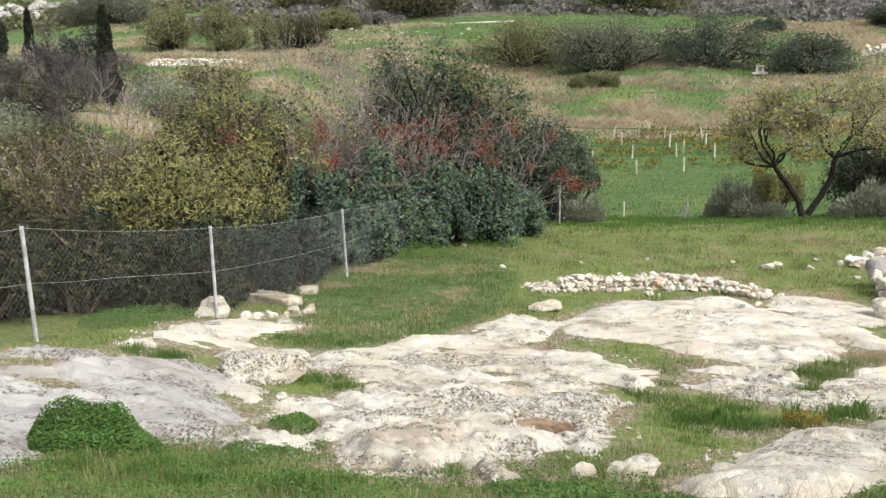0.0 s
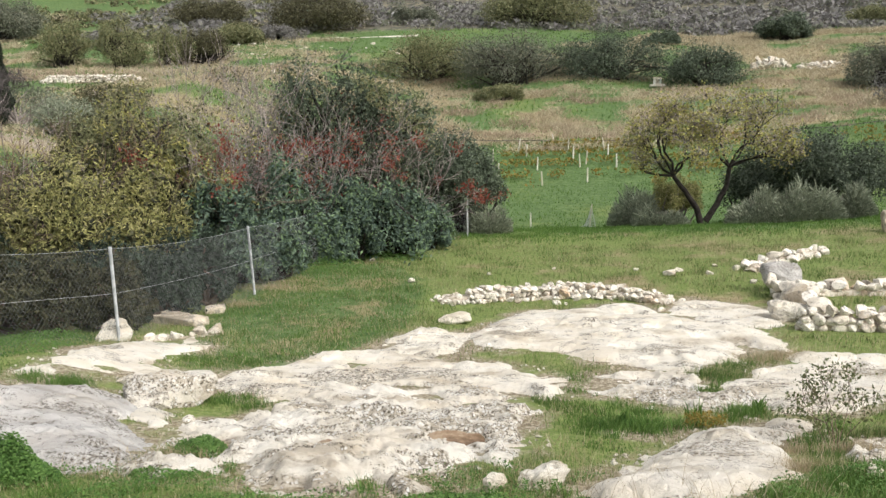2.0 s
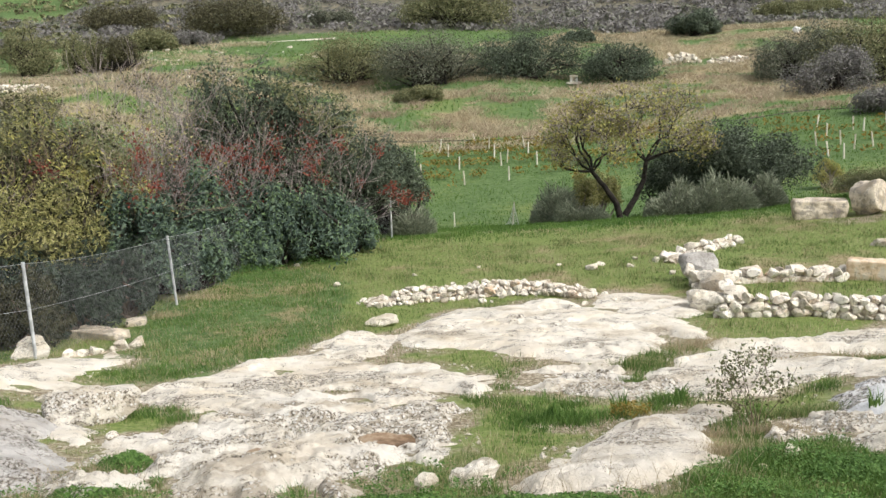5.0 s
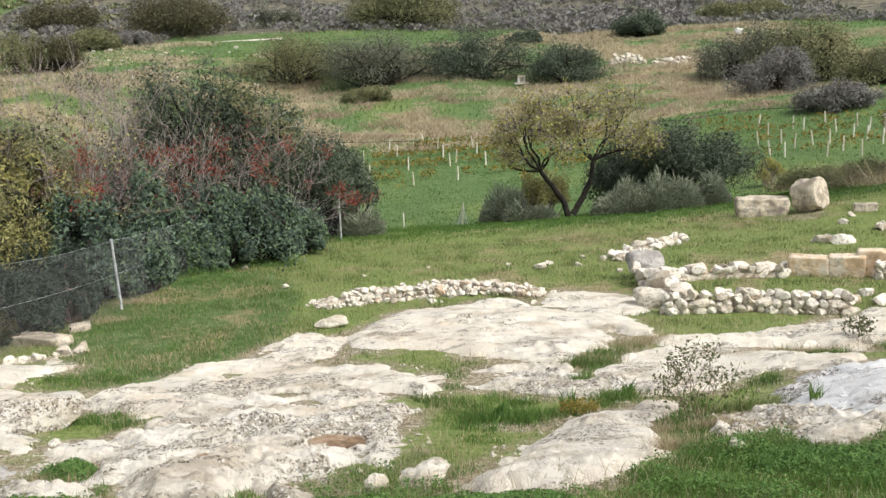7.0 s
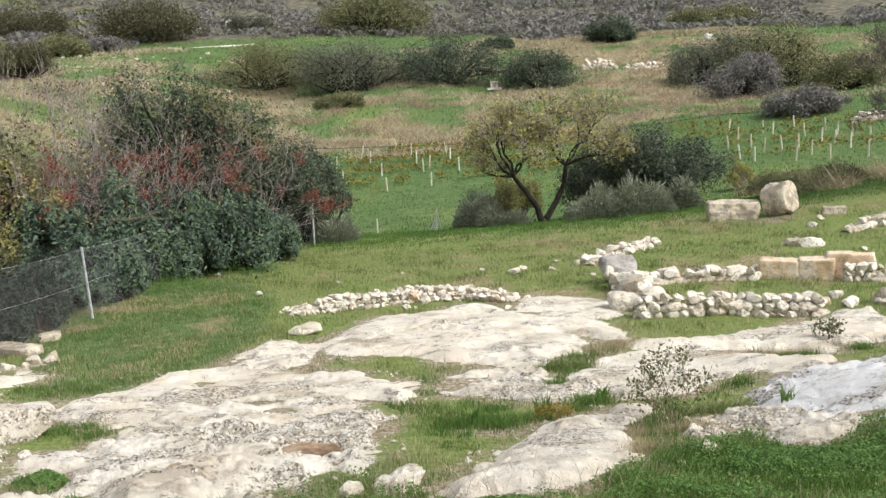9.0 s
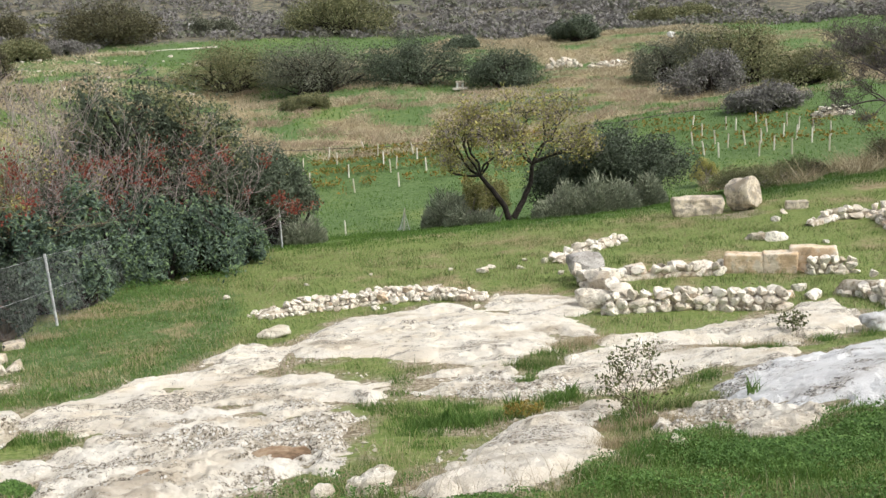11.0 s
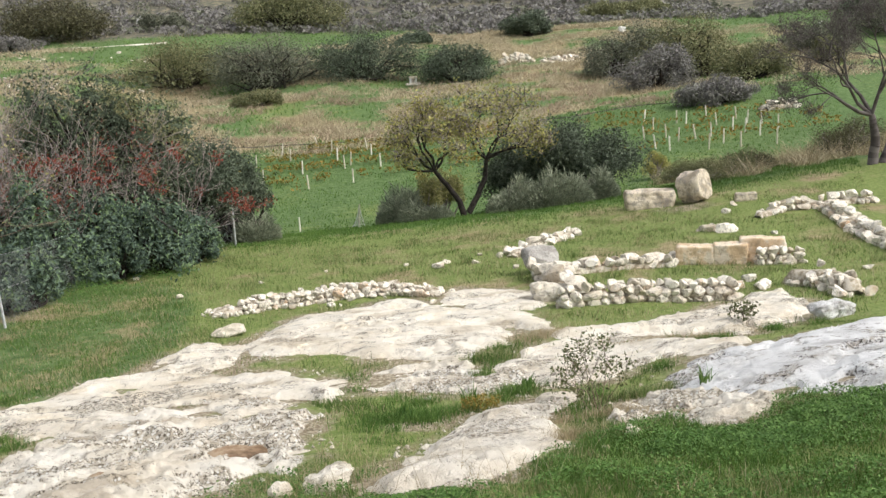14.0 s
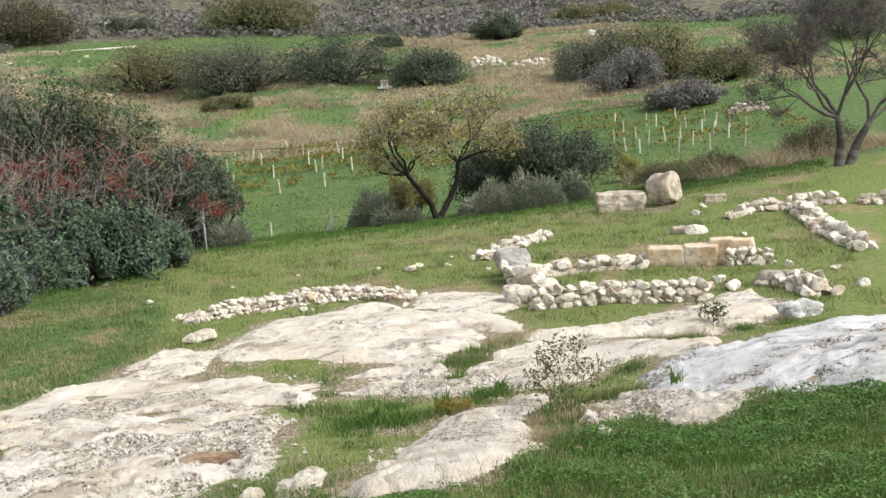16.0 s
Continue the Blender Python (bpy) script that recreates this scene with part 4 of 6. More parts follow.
for k, (x, y, r, h, m) in enumerate([(-13.6, 16.2, 1.8, 3.2, L_SHADEBROWN), (-15.2, 20.5, 2.0, 3.6, L_BROWN), (-17.0, 18.5, 2.0, 3.0, L_FARLIGHT), (-14.6, 23.5, 1.9, 3.8, L_BROWN)]):
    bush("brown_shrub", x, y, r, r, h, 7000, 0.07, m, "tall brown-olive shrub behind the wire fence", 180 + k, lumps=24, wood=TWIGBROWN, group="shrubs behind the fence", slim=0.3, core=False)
# trees and bushes beyond the meadow
A, B = (-1.3, 0, 2.15), (1.0, 0, 2.5)
tree("almond_tree", 8.1, 39.6, [[(0, 0, -0.3), (-0.28, 0, 0.75), (-0.8, 0, 1.5), A], [(0.1, 0, 0.2), (0.6, 0.1, 0.95), (0.95, 0.1, 1.7), B]],
     [(A, (-1, 0, 0.05), 1.3), (A, (-0.8, 0.3, 0.5), 1.5), (A, (-0.5, -0.3, 1), 1.6), (A, (0.0, 0.4, 1), 1.7), (A, (0.6, -0.2, 0.7), 1.4), (A, (0.3, -0.4, 1), 1.6),
      (B, (1, 0.1, 0.3), 1.5), (B, (0.8, 0.3, 0.75), 1.6), (B, (0.35, -0.4, 1), 1.7), (B, (-0.4, 0.3, 1), 1.7), (B, (-0.8, -0.1, 0.7), 1.4), (B, (0.9, -0.3, 0.5), 1.5)], 4, 0.12,
     "almond tree with dark forked trunk and sparse yellow leaves", 201, L_ALMOND, 8200, 0.066, twigs=4200, puff=0.24, twigwood=TWIG, spread=0.75)
bush("evergreen_bush", 13.9, 40.8, 3.0, 2.2, 3.7, 26000, 0.07, L_DARK, "large dark evergreen bush beyond the meadow", 210, lumps=30, slim=0.4)
bush("evergreen_bush", 11.4, 42.5, 2.2, 2.0, 3.3, 13000, 0.07, L_DARK, "dark evergreen bush behind the almond tree", 211, lumps=24, slim=0.4)
for k, (x, y, rx, ry, h) in enumerate([(9.8, 37.6, 1.2, 0.9, 1.75), (11.1, 37.3, 1.3, 0.9, 2.15), (12.2, 37.4, 1.0, 0.9, 1.75), (13.7, 37.6, 0.7, 0.6, 1.5), (5.4, 40.2, 1.2, 0.9, 2.3), (6.2, 38.9, 1.2, 0.7, 1.15)]):
    broom(x, y, rx, ry, h, 5500, L_GREY, "airy grey-green broom-like bush at the meadow's edge", 215 + k)
for k, (x, y, rx, h, m) in enumerate([(7.4, 42.0, 1.3, 2.6, L_OLIVE), (6.6, 40.3, 0.9, 1.9, L_OLIVE)]):
    bush("scrub_bush", x, y, rx, 1.2, h, 6000, 0.06, m, "brown and yellow-green scrub beside the almond tree", 220 + k, lumps=16, group="scrub", slim=0.3, wood=TWIG)
A, B = (-0.1, 0, 1.9), (1.3, 0, 1.6)
tree("bare_tree", 22.9, 32.6, [[(0, 0, -0.2), (0.1, 0, 1.0), A], [(0.4, 0, -0.2), (0.8, 0, 0.8), B]],
     [(A, (-0.9, 0, 0.7), 2.4), (A, (-0.4, 0.4, 1), 2.5), (A, (0.1, -0.3, 1), 2.6), (A, (0.5, 0.3, 0.9), 2.4), (B, (0.6, 0, 0.9), 2.5), (B, (1, 0.3, 0.5), 2.4), (B, (0.1, 0.3, 1), 2.5), (A, (-1, -0.2, 0.25), 2.0)], 5, 0.17,
     "bare leafless grey-brown tree with crooked limbs", 231, wood=TWIGDARK, twigs=6500)
A = (0, 0, 1.5)
tree("bare_tree", -23.0, 37.0, [[(0, 0, -0.2), (0.1, 0, 0.7), A]], [(A, (-0.9, 0, 0.6), 1.6), (A, (-0.4, 0.4, 1), 1.6), (A, (0.2, -0.3, 1), 1.7), (A, (0.7, 0.3, 0.8), 1.7), (A, (1, 0, 0.4), 1.7)], 5, 0.10,
     "bare grey-purple tree beside the road", 232, wood=TWIGDARK, twigs=5000)
for k, (x, y, r, h, m) in enumerate([(-26.0, 40.5, 2.4, 2.3, L_BROWN), (-29.5, 46.5, 2.8, 2.6, L_BROWN), (-34.5, 50.5, 3.0, 3.4, L_BROWN), (-24.5, 50.0, 2.6, 2.4, L_GREY), (-31.0, 57.0, 3.0, 3.2, L_FAR), (-22.0, 33.0, 2.4, 2.2, L_BROWN), (-25.5, 35.5, 2.2, 2.0, L_GREY), (-19.5, 26.5, 2.0, 2.2, L_BROWN), (-26.0, 60.0, 3.0, 2.6, L_BROWN), (-40.0, 64.0, 3.6, 3.0, L_FAR)]):
    bush("roadside_scrub", x, y, r, r, h, 4200, 0.1, m, "brown and grey scrub beside the gravel road", 270 + k, lumps=22, wood=TWIG, group="roadside scrub", slim=0.3, core=False)
twiggy("bare_shrub", -24.5, 39.0, 3.4, 2.2, 14, 3, TWIG, "leafless grey shrub beside the road", 290, group="bare shrubs")
twiggy("bare_shrub", -27.0, 43.0, 3.6, 2.2, 14, 3, TWIG, "leafless grey shrub beside the road", 291, group="bare shrubs")
cypress(-30.2, 54.0, 5.8, 0.8, 241)
cypress(-37.5, 57.5, 5.8, 0.7, 242)
cypress(-39.0, 56.0, 7.6, 1.2, 243)
bush("evergreen_bush", -34.0, 58.0, 2.2, 2.0, 4.6, 6000, 0.14, L_DARK, "dark bush among the cypresses", 244, lumps=18)

for k, (x, y, rx, h, m) in enumerate([(17.5, 37.0, 1.6, 0.9, L_FARLIGHT), (19.5, 38.5, 1.8, 1.0, L_FARLIGHT), (21.5, 39.5, 1.6, 0.9, L_BROWN), (20.5, 48.0, 0.9, 1.6, L_ALMOND), (25.5, 38.5, 1.8, 1.3, L_BROWN), (27.5, 40.5, 2.0, 1.8, L_BROWN)]):
    bush("weed_bush", x, y, rx, rx * 0.7, h, 5000, 0.06, m, "low olive and brown weeds below the terrace", 260 + k, lumps=18, group="weeds", slim=0.2, wood=TWIG, core=False)

# far thickets
FAR = [(-9.8, 115.2, 6.3, 3.8, 6.3, L_FARLIGHT, 20), (0.4, 109.4, 6.6, 3.8, 6.6, L_FAR, 24), (11.3, 109.8, 7.0, 4.2, 5.8, L_DARK, 24), (21.5, 105.6, 4.3, 2.8, 4.7, L_DARK, 18),
       (39.3, 102.0, 4.9, 3.0, 5.6, L_FAR, 20), (46.6, 100.1, 6.2, 3.6, 7.6, L_FARLIGHT, 26), (43.0, 101.5, 4.6, 3.0, 7.0, L_FAR, 20), (45.3, 84.1, 3.8, 2.4, 4.2, L_FARLIGHT, 16), (37.0, 86.2, 3.7, 2.3, 4.6, L_PHRYGANA, 16), (35.8, 70.8, 2.9, 1.8, 2.3, L_PHRYGANA, 14),
       (4.4, 154.4, 8.2, 4.5, 8.3, L_FARLIGHT, 24), (38.3, 136.7, 3.4, 2.2, 4.4, L_DARK, 14), (21.1, 133.9, 2.0, 1.4, 2.3, L_DARK, 12), (-31.0, 154.6, 8.4, 4.5, 7.2, L_BROWN, 26), (56.0, 148.5, 5.0, 3.0, 2.8, L_FARLIGHT, 14), (-0.8, 97.7, 2.5, 1.5, 1.6, L_FARLIGHT, 12),
       (94.4, 136.1, 5.4, 3.3, 7.9, L_DARK, 16), (65.3, 103.2, 2.0, 1.4, 3.7, L_FARLIGHT, 12), (-58.2, 120.6, 3.2, 2.7, 7.2, L_FARLIGHT, 18), (-50.6, 121.2, 3.4, 2.8, 7.0, L_FARLIGHT, 18), (-43.2, 119.4, 2.6, 2.4, 6.0, L_FARLIGHT, 16), (-38.2, 118.6, 2.6, 2.4, 5.4, L_BROWN, 16),
       (-86.5, 157.1, 8.8, 4.5, 8.0, L_FAR, 20), (-41.7, 149.1, 3.9, 2.4, 3.1, L_BROWN, 14), (-43.9, 73.1, 2.2, 1.5, 3.5, L_DARK, 14), (70.0, 112.0, 4.0, 3.0, 4.0, L_FAR, 16), (62.0, 150.0, 4.0, 3.0, 2.6, L_FARLIGHT, 12), (86.0, 121.0, 6.0, 4.0, 5.0, L_FAR, 16), (-16.0, 163.0, 4.0, 3.0, 3.0, L_FAR, 12),
       (-40.7, 141.0, 3.6, 2.1, 3.4, L_FARLIGHT, 14), (-53.5, 169.1, 5.9, 3.5, 5.0, L_BROWN, 16), (-36.5, 147.0, 4.0, 2.0, 2.6, L_PHRYGANA, 14)]
for k, (x, y, rx, ry, h, m, lumps) in enumerate(FAR):
    near = y < 130
    bush("thicket", x, y, 1.22 * rx, 1.15 * ry, h * (1.22 if near else 1.08), int(2500 + 2200 * rx), 0.115 if near else 0.16, m, {L_BROWN: "brown-leaved thicket on the far slope", L_PHRYGANA: "grey-purple leafless thicket on the far slope", L_FARLIGHT: "rounded olive-green thicket on the far slope"}.get(m, "rounded dark evergreen thicket on the far slope"), 300 + k, lumps=int(1.5 * lumps), group="far thickets", lift=-0.1, plain=True, ragged=0.25, clump=0.75)


# ---- wire fence ----
POSTS = [(-9.4, 8.0), (-8.18, 11.88), (-7.03, 15.63), (-6.34, 22.02), (-5.5, 28.4), (-1.65, 34.6)]
fence = empty("wire_fence", *POSTS[0], float(level(*POSTS[0])), "chain-link fence on grey steel posts with slack top wire", "fence")
FH = 1.7


def fencepost(x, y, h, parent, lean=(0, 0)):
    z = float(level(x, y))
    v, f = tubes([(x, y, z - 0.2), (x + lean[0], y + lean[1], z + h)], [(x + lean[0], y + lean[1], z + h), (x + lean[0], y + lean[1], z + h + 0.03)], [0.032, 0.036], [0.032, 0.03], 8)
    mesh("post", v, f, STEEL, parent, smooth=True)


for k, (x, y) in enumerate(POSTS):
    fencepost(x, y, FH, fence, ((0.02, -0.03, 0.0, -0.06, 0.03, 0.02)[k], 0))
for (ax, ay), (bx, by) in zip(POSTS, POSTS[1:]):
    length = math.hypot(bx - ax, by - ay)
    sag = 0.014 * length

    def spot(u, w):
        """A point of the span: u along it, w its share of the height."""
        x, y = ax + (bx - ax) * u, ay + (by - ay) * u
        z0 = (1 - u) * level(ax, ay) + u * level(bx, by)
        g = level(x, y)
        bottom = np.maximum(z0, g)
        crown = z0 + FH - sag * 4 * u * (1 - u)
        return np.stack(np.broadcast_arrays(x, y, bottom + (crown - bottom) * w), -1)

    pitch, cells = 0.085, 15
    n = int(length / pitch)
    for sign in (1, -1):
        i, j = np.meshgrid(np.arange(-cells, n + cells), np.arange(cells), indexing="ij")
        if sign > 0:
            u0, u1 = (i + j) / n, (i + j + 1) / n
        else:
            u0, u1 = (i - j) / n, (i - j - 1) / n
        ok = (np.minimum(u0, u1) >= 0) & (np.maximum(u0, u1) <= 1)
        u0, u1, w0 = u0[ok], u1[ok], j[ok] / cells
        r = np.full(len(u0), 0.0014)
        v, f = tubes(spot(u0, w0), spot(u1, w0 + 1 / cells), r, r, 3)
        mesh("chain_link", v, f, WIRE, fence)
    u = np.linspace(0, 1, 13)
    for w in (1.0, 0.52):
        p = spot(u, np.full(13, w))
        v, f = tubes(p[:-1], p[1:], np.full(12, 0.0026), np.full(12, 0.0026), 4)
        mesh("tension_wire", v, f, STEEL, fence)
for x, y, h, lean in ((0.92, 44.2, 0.75, 0.0), (3.6, 43.0, 1.1, 0.12)):
    z = float(level(x, y))
    top = empty("leaning_post", x, y, z, "old pale post beyond the meadow's crest", "post")
    v, f = tubes([(x, y, z - 0.2)], [(x + lean, y, z + h)], [0.04], [0.03], 7)
    mesh("pole", v, f, STAKEWOOD, top, smooth=True)
    if lean:
        g = np.linspace(0, 1, 9)
        a = np.c_[x - 0.35 + 0.4 * g, np.full(9, y), z + 0.05 + 0.75 * g ** 2]
        b = np.c_[x + 0.3 - 0.2 * g, np.full(9, y + 0.1), z + 0.05 + 0.95 * g]
        v, f = tubes(np.concatenate([a[:-1], b[:-1], a]), np.concatenate([a[1:], b[1:], b]), np.full(25, 0.012), np.full(25, 0.012), 4)
        mesh("torn_netting", v, f, STEEL, top)

# ---- stones and ruined walls ----
def stone_mesh(seed, boxy=0.5, flat=1.0):
    rng = np.random.default_rng(seed)
    bm = bmesh.new()
    bmesh.ops.create_icosphere(bm, subdivisions=2, radius=1.0)
    cut = [(unit(rng.normal(size=3)), rng.uniform(0.5, 0.95)) for _ in range(12)]
    for v in bm.verts:
        p = np.array(v.co)
        p = p / np.max(np.abs(p)) ** boxy
        for d, k in cut:
            e = p @ d - k
            if e > 0:
                p = p - d * e * 0.97
        v.co = Vector(p * (1 + 0.04 * rng.normal())) * 0.5
        v.co.z *= flat
    me = bpy.data.meshes.new("stone")
    bm.to_mesh(me)
    bm.free()
    for p in me.polygons:
        p.use_smooth = True
    me.set_sharp_from_angle(angle=radians(24))
    me.materials.append(STONE)
    return me


STONES = [stone_mesh(500 + k, 0.45 + 0.05 * k) for k in range(10)]


def lay(parent, x, y, z, sx, sy, sz, rng, tilt=9, name="stone", turn=None):
    me = STONES[int(rng.integers(len(STONES)))]
    ob = new(name, me)
    ob.parent = parent
    o = origin(parent)
    ob.matrix_basis = Matrix.LocRotScale((x - o[0], y - o[1], z - o[2]), Euler([radians(a) for a in (rng.normal() * tilt, rng.normal() * tilt, rng.uniform(0, 360) if turn is None else turn + 14 * rng.normal())]), (sx, sy, sz))
    return ob


def rubble(label, line, size, courses, seed, thick=0.5, loose=0.0, category="wall", name="rubble_wall", low=None):
    """A run of fieldstones along a line in plan: courses of stones, each one an own piece, broken at the top."""
    rng = np.random.default_rng(seed)
    x0, y0 = line[0]
    wall = empty(name, x0, y0, float(level(x0, y0)), label, category, "ruined walls")
    total, done = sum(math.dist(a, b) for a, b in zip(line, line[1:])), 0.0
    for (ax, ay), (bx, by) in zip(line, line[1:]):
        length = math.hypot(bx - ax, by - ay)
        tx, ty = (bx - ax) / length, (by - ay) / length
        across = max(1, round(thick / size))
        # earth and small rubble between the faces
        g = np.linspace(0, 1, max(6, int(length / 0.12)))
        cx, cy = ax + (bx - ax) * g, ay + (by - ay) * g
        rise = size * (0.12 + 0.5 * (courses - 1)) * (0.85 + 0.25 * vnoise(cx, cy, 0.5, seed)) * np.clip(np.minimum(g, 1 - g) * length / 0.2 + 0.4, 0, 1)
        ring = np.array([(-0.28, -0.1), (-0.24, 0.6), (-0.12, 0.9), (0.12, 0.9), (0.24, 0.6), (0.28, -0.1)])
        v = np.stack([np.stack([cx - ty * thick * o, cy + tx * thick * o, level(cx, cy) + rise * hgt + 0.015 * vnoise(cx + o, cy + hgt, 0.1, seed)], -1) for o, hgt in ring], 1)
        i = np.arange(len(g) - 1)[:, None] * 6 + np.arange(5)
        mesh("rubble_fill", v.reshape(-1, 3), np.stack([i, i + 1, i + 7, i + 6], -1).reshape(-1, 4), RUBBLEFILL, wall, smooth=True)
        for c in range(courses):
            for row in range(max(1, across - (c > 0 and loose > 0.13))):
                s = size * 0.4 * rng.random()
                while s < length:
                    w = size * rng.choice([0.65, 0.85, 1.0, 1.2, 1.6]) * rng.uniform(0.85, 1.15)
                    end = min(done + s, total - done - s)
                    if rng.random() > 0.02 + 0.25 * (c > 0 and c == courses - 1) and (loose < 0.13 or end > 0.45 * c * rng.uniform(0.4, 1.5)):
                        off = ((row + 0.5) / max(1, across - (c > 0 and loose > 0.13)) - 0.5) * thick * (1 - 0.15 * c) + rng.normal() * loose * size
                        x, y = ax + tx * (s + w / 2) - ty * off, ay + ty * (s + w / 2) + tx * off
                        h = min(w, size) * rng.uniform(0.65, 1.05)
                        lay(wall, x, y, float(level(x, y)) + 0.3 * h + 0.62 * size * c + 0.04 * size * rng.normal(), w * 1.02, min(w, 1.15 * size) * rng.uniform(0.9, 1.2), h * 1.15, rng, turn=math.degrees(math.atan2(ty, tx)) if loose < 0.13 else None)
                    s += w * 0.9
        done += length
    return wall


rubble("long low heap of rounded white fieldstones", [(-1.6, 20.9), (0.4, 21.5), (2.3, 21.5), (3.6, 20.9)], 0.165, 3, 601, thick=0.75, loose=0.25, name="stone_row")
rubble("ruined rubble wall of rounded stones above the rock", [(5.5, 17.9), (7.0, 17.6), (8.9, 16.9)], 0.25, 3, 602, thick=0.4, loose=0.06)
rubble("ruined wall end of rubble turning the corner", [(6.25, 21.6), (6.3, 20.2), (6.0, 18.6)], 0.42, 2, 603, thick=0.7, loose=0.12)
rubble("low ruined wall of rough grey stones in grass", [(6.7, 21.6), (8.2, 21.8), (9.7, 21.6)], 0.46, 1, 604, thick=0.5, loose=0.08)
rubble("small stones packed along the foot of the low wall", [(6.6, 21.2), (8.2, 21.4), (9.6, 21.2)], 0.24, 2, 624, thick=0.3, loose=0.15)
rubble("scattered stones of a broken wall return", [(6.3, 24.6), (7.2, 26.0), (9.0, 27.6)], 0.26, 2, 605, thick=0.6, loose=0.3)
rubble("heap of collapsed rubble beside the wall", [(10.7, 17.9), (11.2, 17.0), (10.9, 15.8)], 0.24, 4, 606, thick=0.7, loose=0.25, name="stone_heap")
rubble("line of pale stones crossing the grass terrace", [(14.8, 26.6), (16.0, 27.2), (18.8, 26.9)], 0.34, 2, 607, thick=0.55, loose=0.2)
rubble("low pale stone wall crossing the grass terrace", [(17.2, 26.8), (16.2, 23.6), (15.1, 20.3)], 0.34, 2, 608, thick=0.8, loose=0.15)
rubble("low broken wall at the terrace's far side", [(19.4, 26.6), (20.6, 25.6), (21.8, 24.6)], 0.34, 3, 609, thick=0.8, loose=0.15)
rubble("small cluster of white stones on the grass", [(12.3, 25.7), (13.2, 25.1)], 0.42, 1, 610, thick=0.9, loose=0.2, name="stone_heap")
rubble("short run of rubble at the end of the blocks", [(11.3, 20.4), (12.2, 20.0)], 0.22, 3, 611, thick=0.4, loose=0.05)
rubble("small white stones by the fence post", [(-6.7, 15.9), (-5.8, 17.2)], 0.24, 1, 612, thick=0.3, loose=0.1, name="stone_row")
rubble("low dry-stone wall of white stones on the far slope", [(-41.7, 81.6), (-37.0, 81.8), (-32.2, 81.2)], 0.34, 3, 613, thick=1.3, loose=0.25)
rubble("heap of white stones on the far slope", [(28.5, 115.5), (32.5, 115.5)], 0.6, 3, 614, thick=1.8, loose=0.3, name="stone_heap")
rubble("heap of white stones on the far slope", [(33.5, 114.5), (38.5, 114.5)], 0.55, 2, 615, thick=1.5, loose=0.3, name="stone_heap")
rubble("heap of grey stones beside the vineyard", [(36.5, 66), (39.5, 65.5)], 0.6, 2, 616, thick=1.4, loose=0.3, name="stone_heap")


def block(name, x, y, sx, sy, sz, turn, material, label, seed, category="stone", parent=None, tilt=(0, 0), rough=0.03, sink=0.05, group=""):
    """A cut or natural stone with worn, rounded edges."""
    rng = np.random.default_rng(seed)
    bm = bmesh.new()
    bmesh.ops.create_icosphere(bm, subdivisions=5 if rough < 0.2 else 3, radius=1.0)
    cut = [] if parent or name == "stone_slab" else [(unit(rng.normal(size=3)), rng.uniform(0.55, 0.9)) for _ in range(10)]
    power = 0.93 if parent else 0.86 if name == "stone_slab" else 0.45
    for v in bm.verts:
        p = np.array(v.co)
        p = p / np.max(np.abs(p)) ** power
        for d, k in cut:
            e = p @ d - k
            if e > 0:
                p = p - d * e * 0.9
        w = Vector(p * (sx / 2, sy / 2, sz / 2))
        v.co = w + w.normalized() * rough * (1.2 * noise.fractal(w * 2.2 + Vector((seed, 0, 0)), 0.8, 2.1, 5) + 0.4 * noise.fractal(w * 9 + Vector((seed, 0, 0)), 0.8, 2.1, 3))
    o = origin(parent)
    ob = part(name, bm, material, parent, smooth=True)
    z = float(level(x, y)) + sz / 2 - sink
    ob.matrix_basis = pose(x - o[0], y - o[1], z - o[2], tilt[0], tilt[1], turn)
    if label:
        tagged(ob, label)
    return tagged(ob, category=category, group=group) if not parent else ob


blockwall = empty("ashlar_wall", 9.4, 21.6, float(level(9.4, 21.6)), "row of large tan cut sandstone blocks in a ruined wall", "wall", "ruined walls")
block("stone_block", 10.19, 21.29, 0.92, 0.5, 0.52, -28, ASHLAR, "", 701, parent=blockwall)
block("stone_block", 10.93, 20.9, 0.82, 0.5, 0.55, -28, ASHLAR, "", 702, parent=blockwall)
block("stone_block", 11.7, 20.75, 1.1, 0.4, 0.66, -28, ASHLAR, "", 703, parent=blockwall)
block("boulder", 6.35, 22.0, 0.95, 0.7, 0.8, 20, GREYROCK, "upright grey-white block at the wall's end", 704)
block("stone_slab", 13.2, 31.4, 1.8, 0.8, 0.7, -14, COLUMNSTONE, "long weathered brown-grey stone block on the terrace", 705, rough=0.05)
block("stone_slab", 16.1, 29.8, 0.75, 0.5, 0.32, -20, COLUMNSTONE, "small flat tan stone on the terrace", 706)
block("boulder", -7.2, 15.8, 0.75, 0.5, 0.42, 15, LIMESTONE, "white boulder at the foot of a fence post", 707, rough=0.05)
block("stone_slab", -7.0, 18.6, 1.3, 0.5, 0.24, -25, COLUMNSTONE, "brown-grey flat stone slab beside the fence", 708)
block("stone_slab", -6.7, 20.0, 0.45, 0.35, 0.2, 15, COLUMNSTONE, "brown stone block beside the fence", 709)
block("flat_stone", -1.2, 18.5, 0.8, 0.5, 0.26, 5, LIMESTONE, "pale flat stone lying at the rock's edge", 710, rough=0.05)
block("flat_stone", -4.85, 12.3, 1.25, 1.1, 0.5, 25, KNOBBY, "flat grey lichen-covered stone slab between the outcrops", 711, rough=0.05, sink=0.04)
block("boulder", -4.98, 11.75, 0.75, 0.45, 0.3, 30, LIMESTONE, "small pale boulder against the flat stone", 712, rough=0.06, sink=0.1)
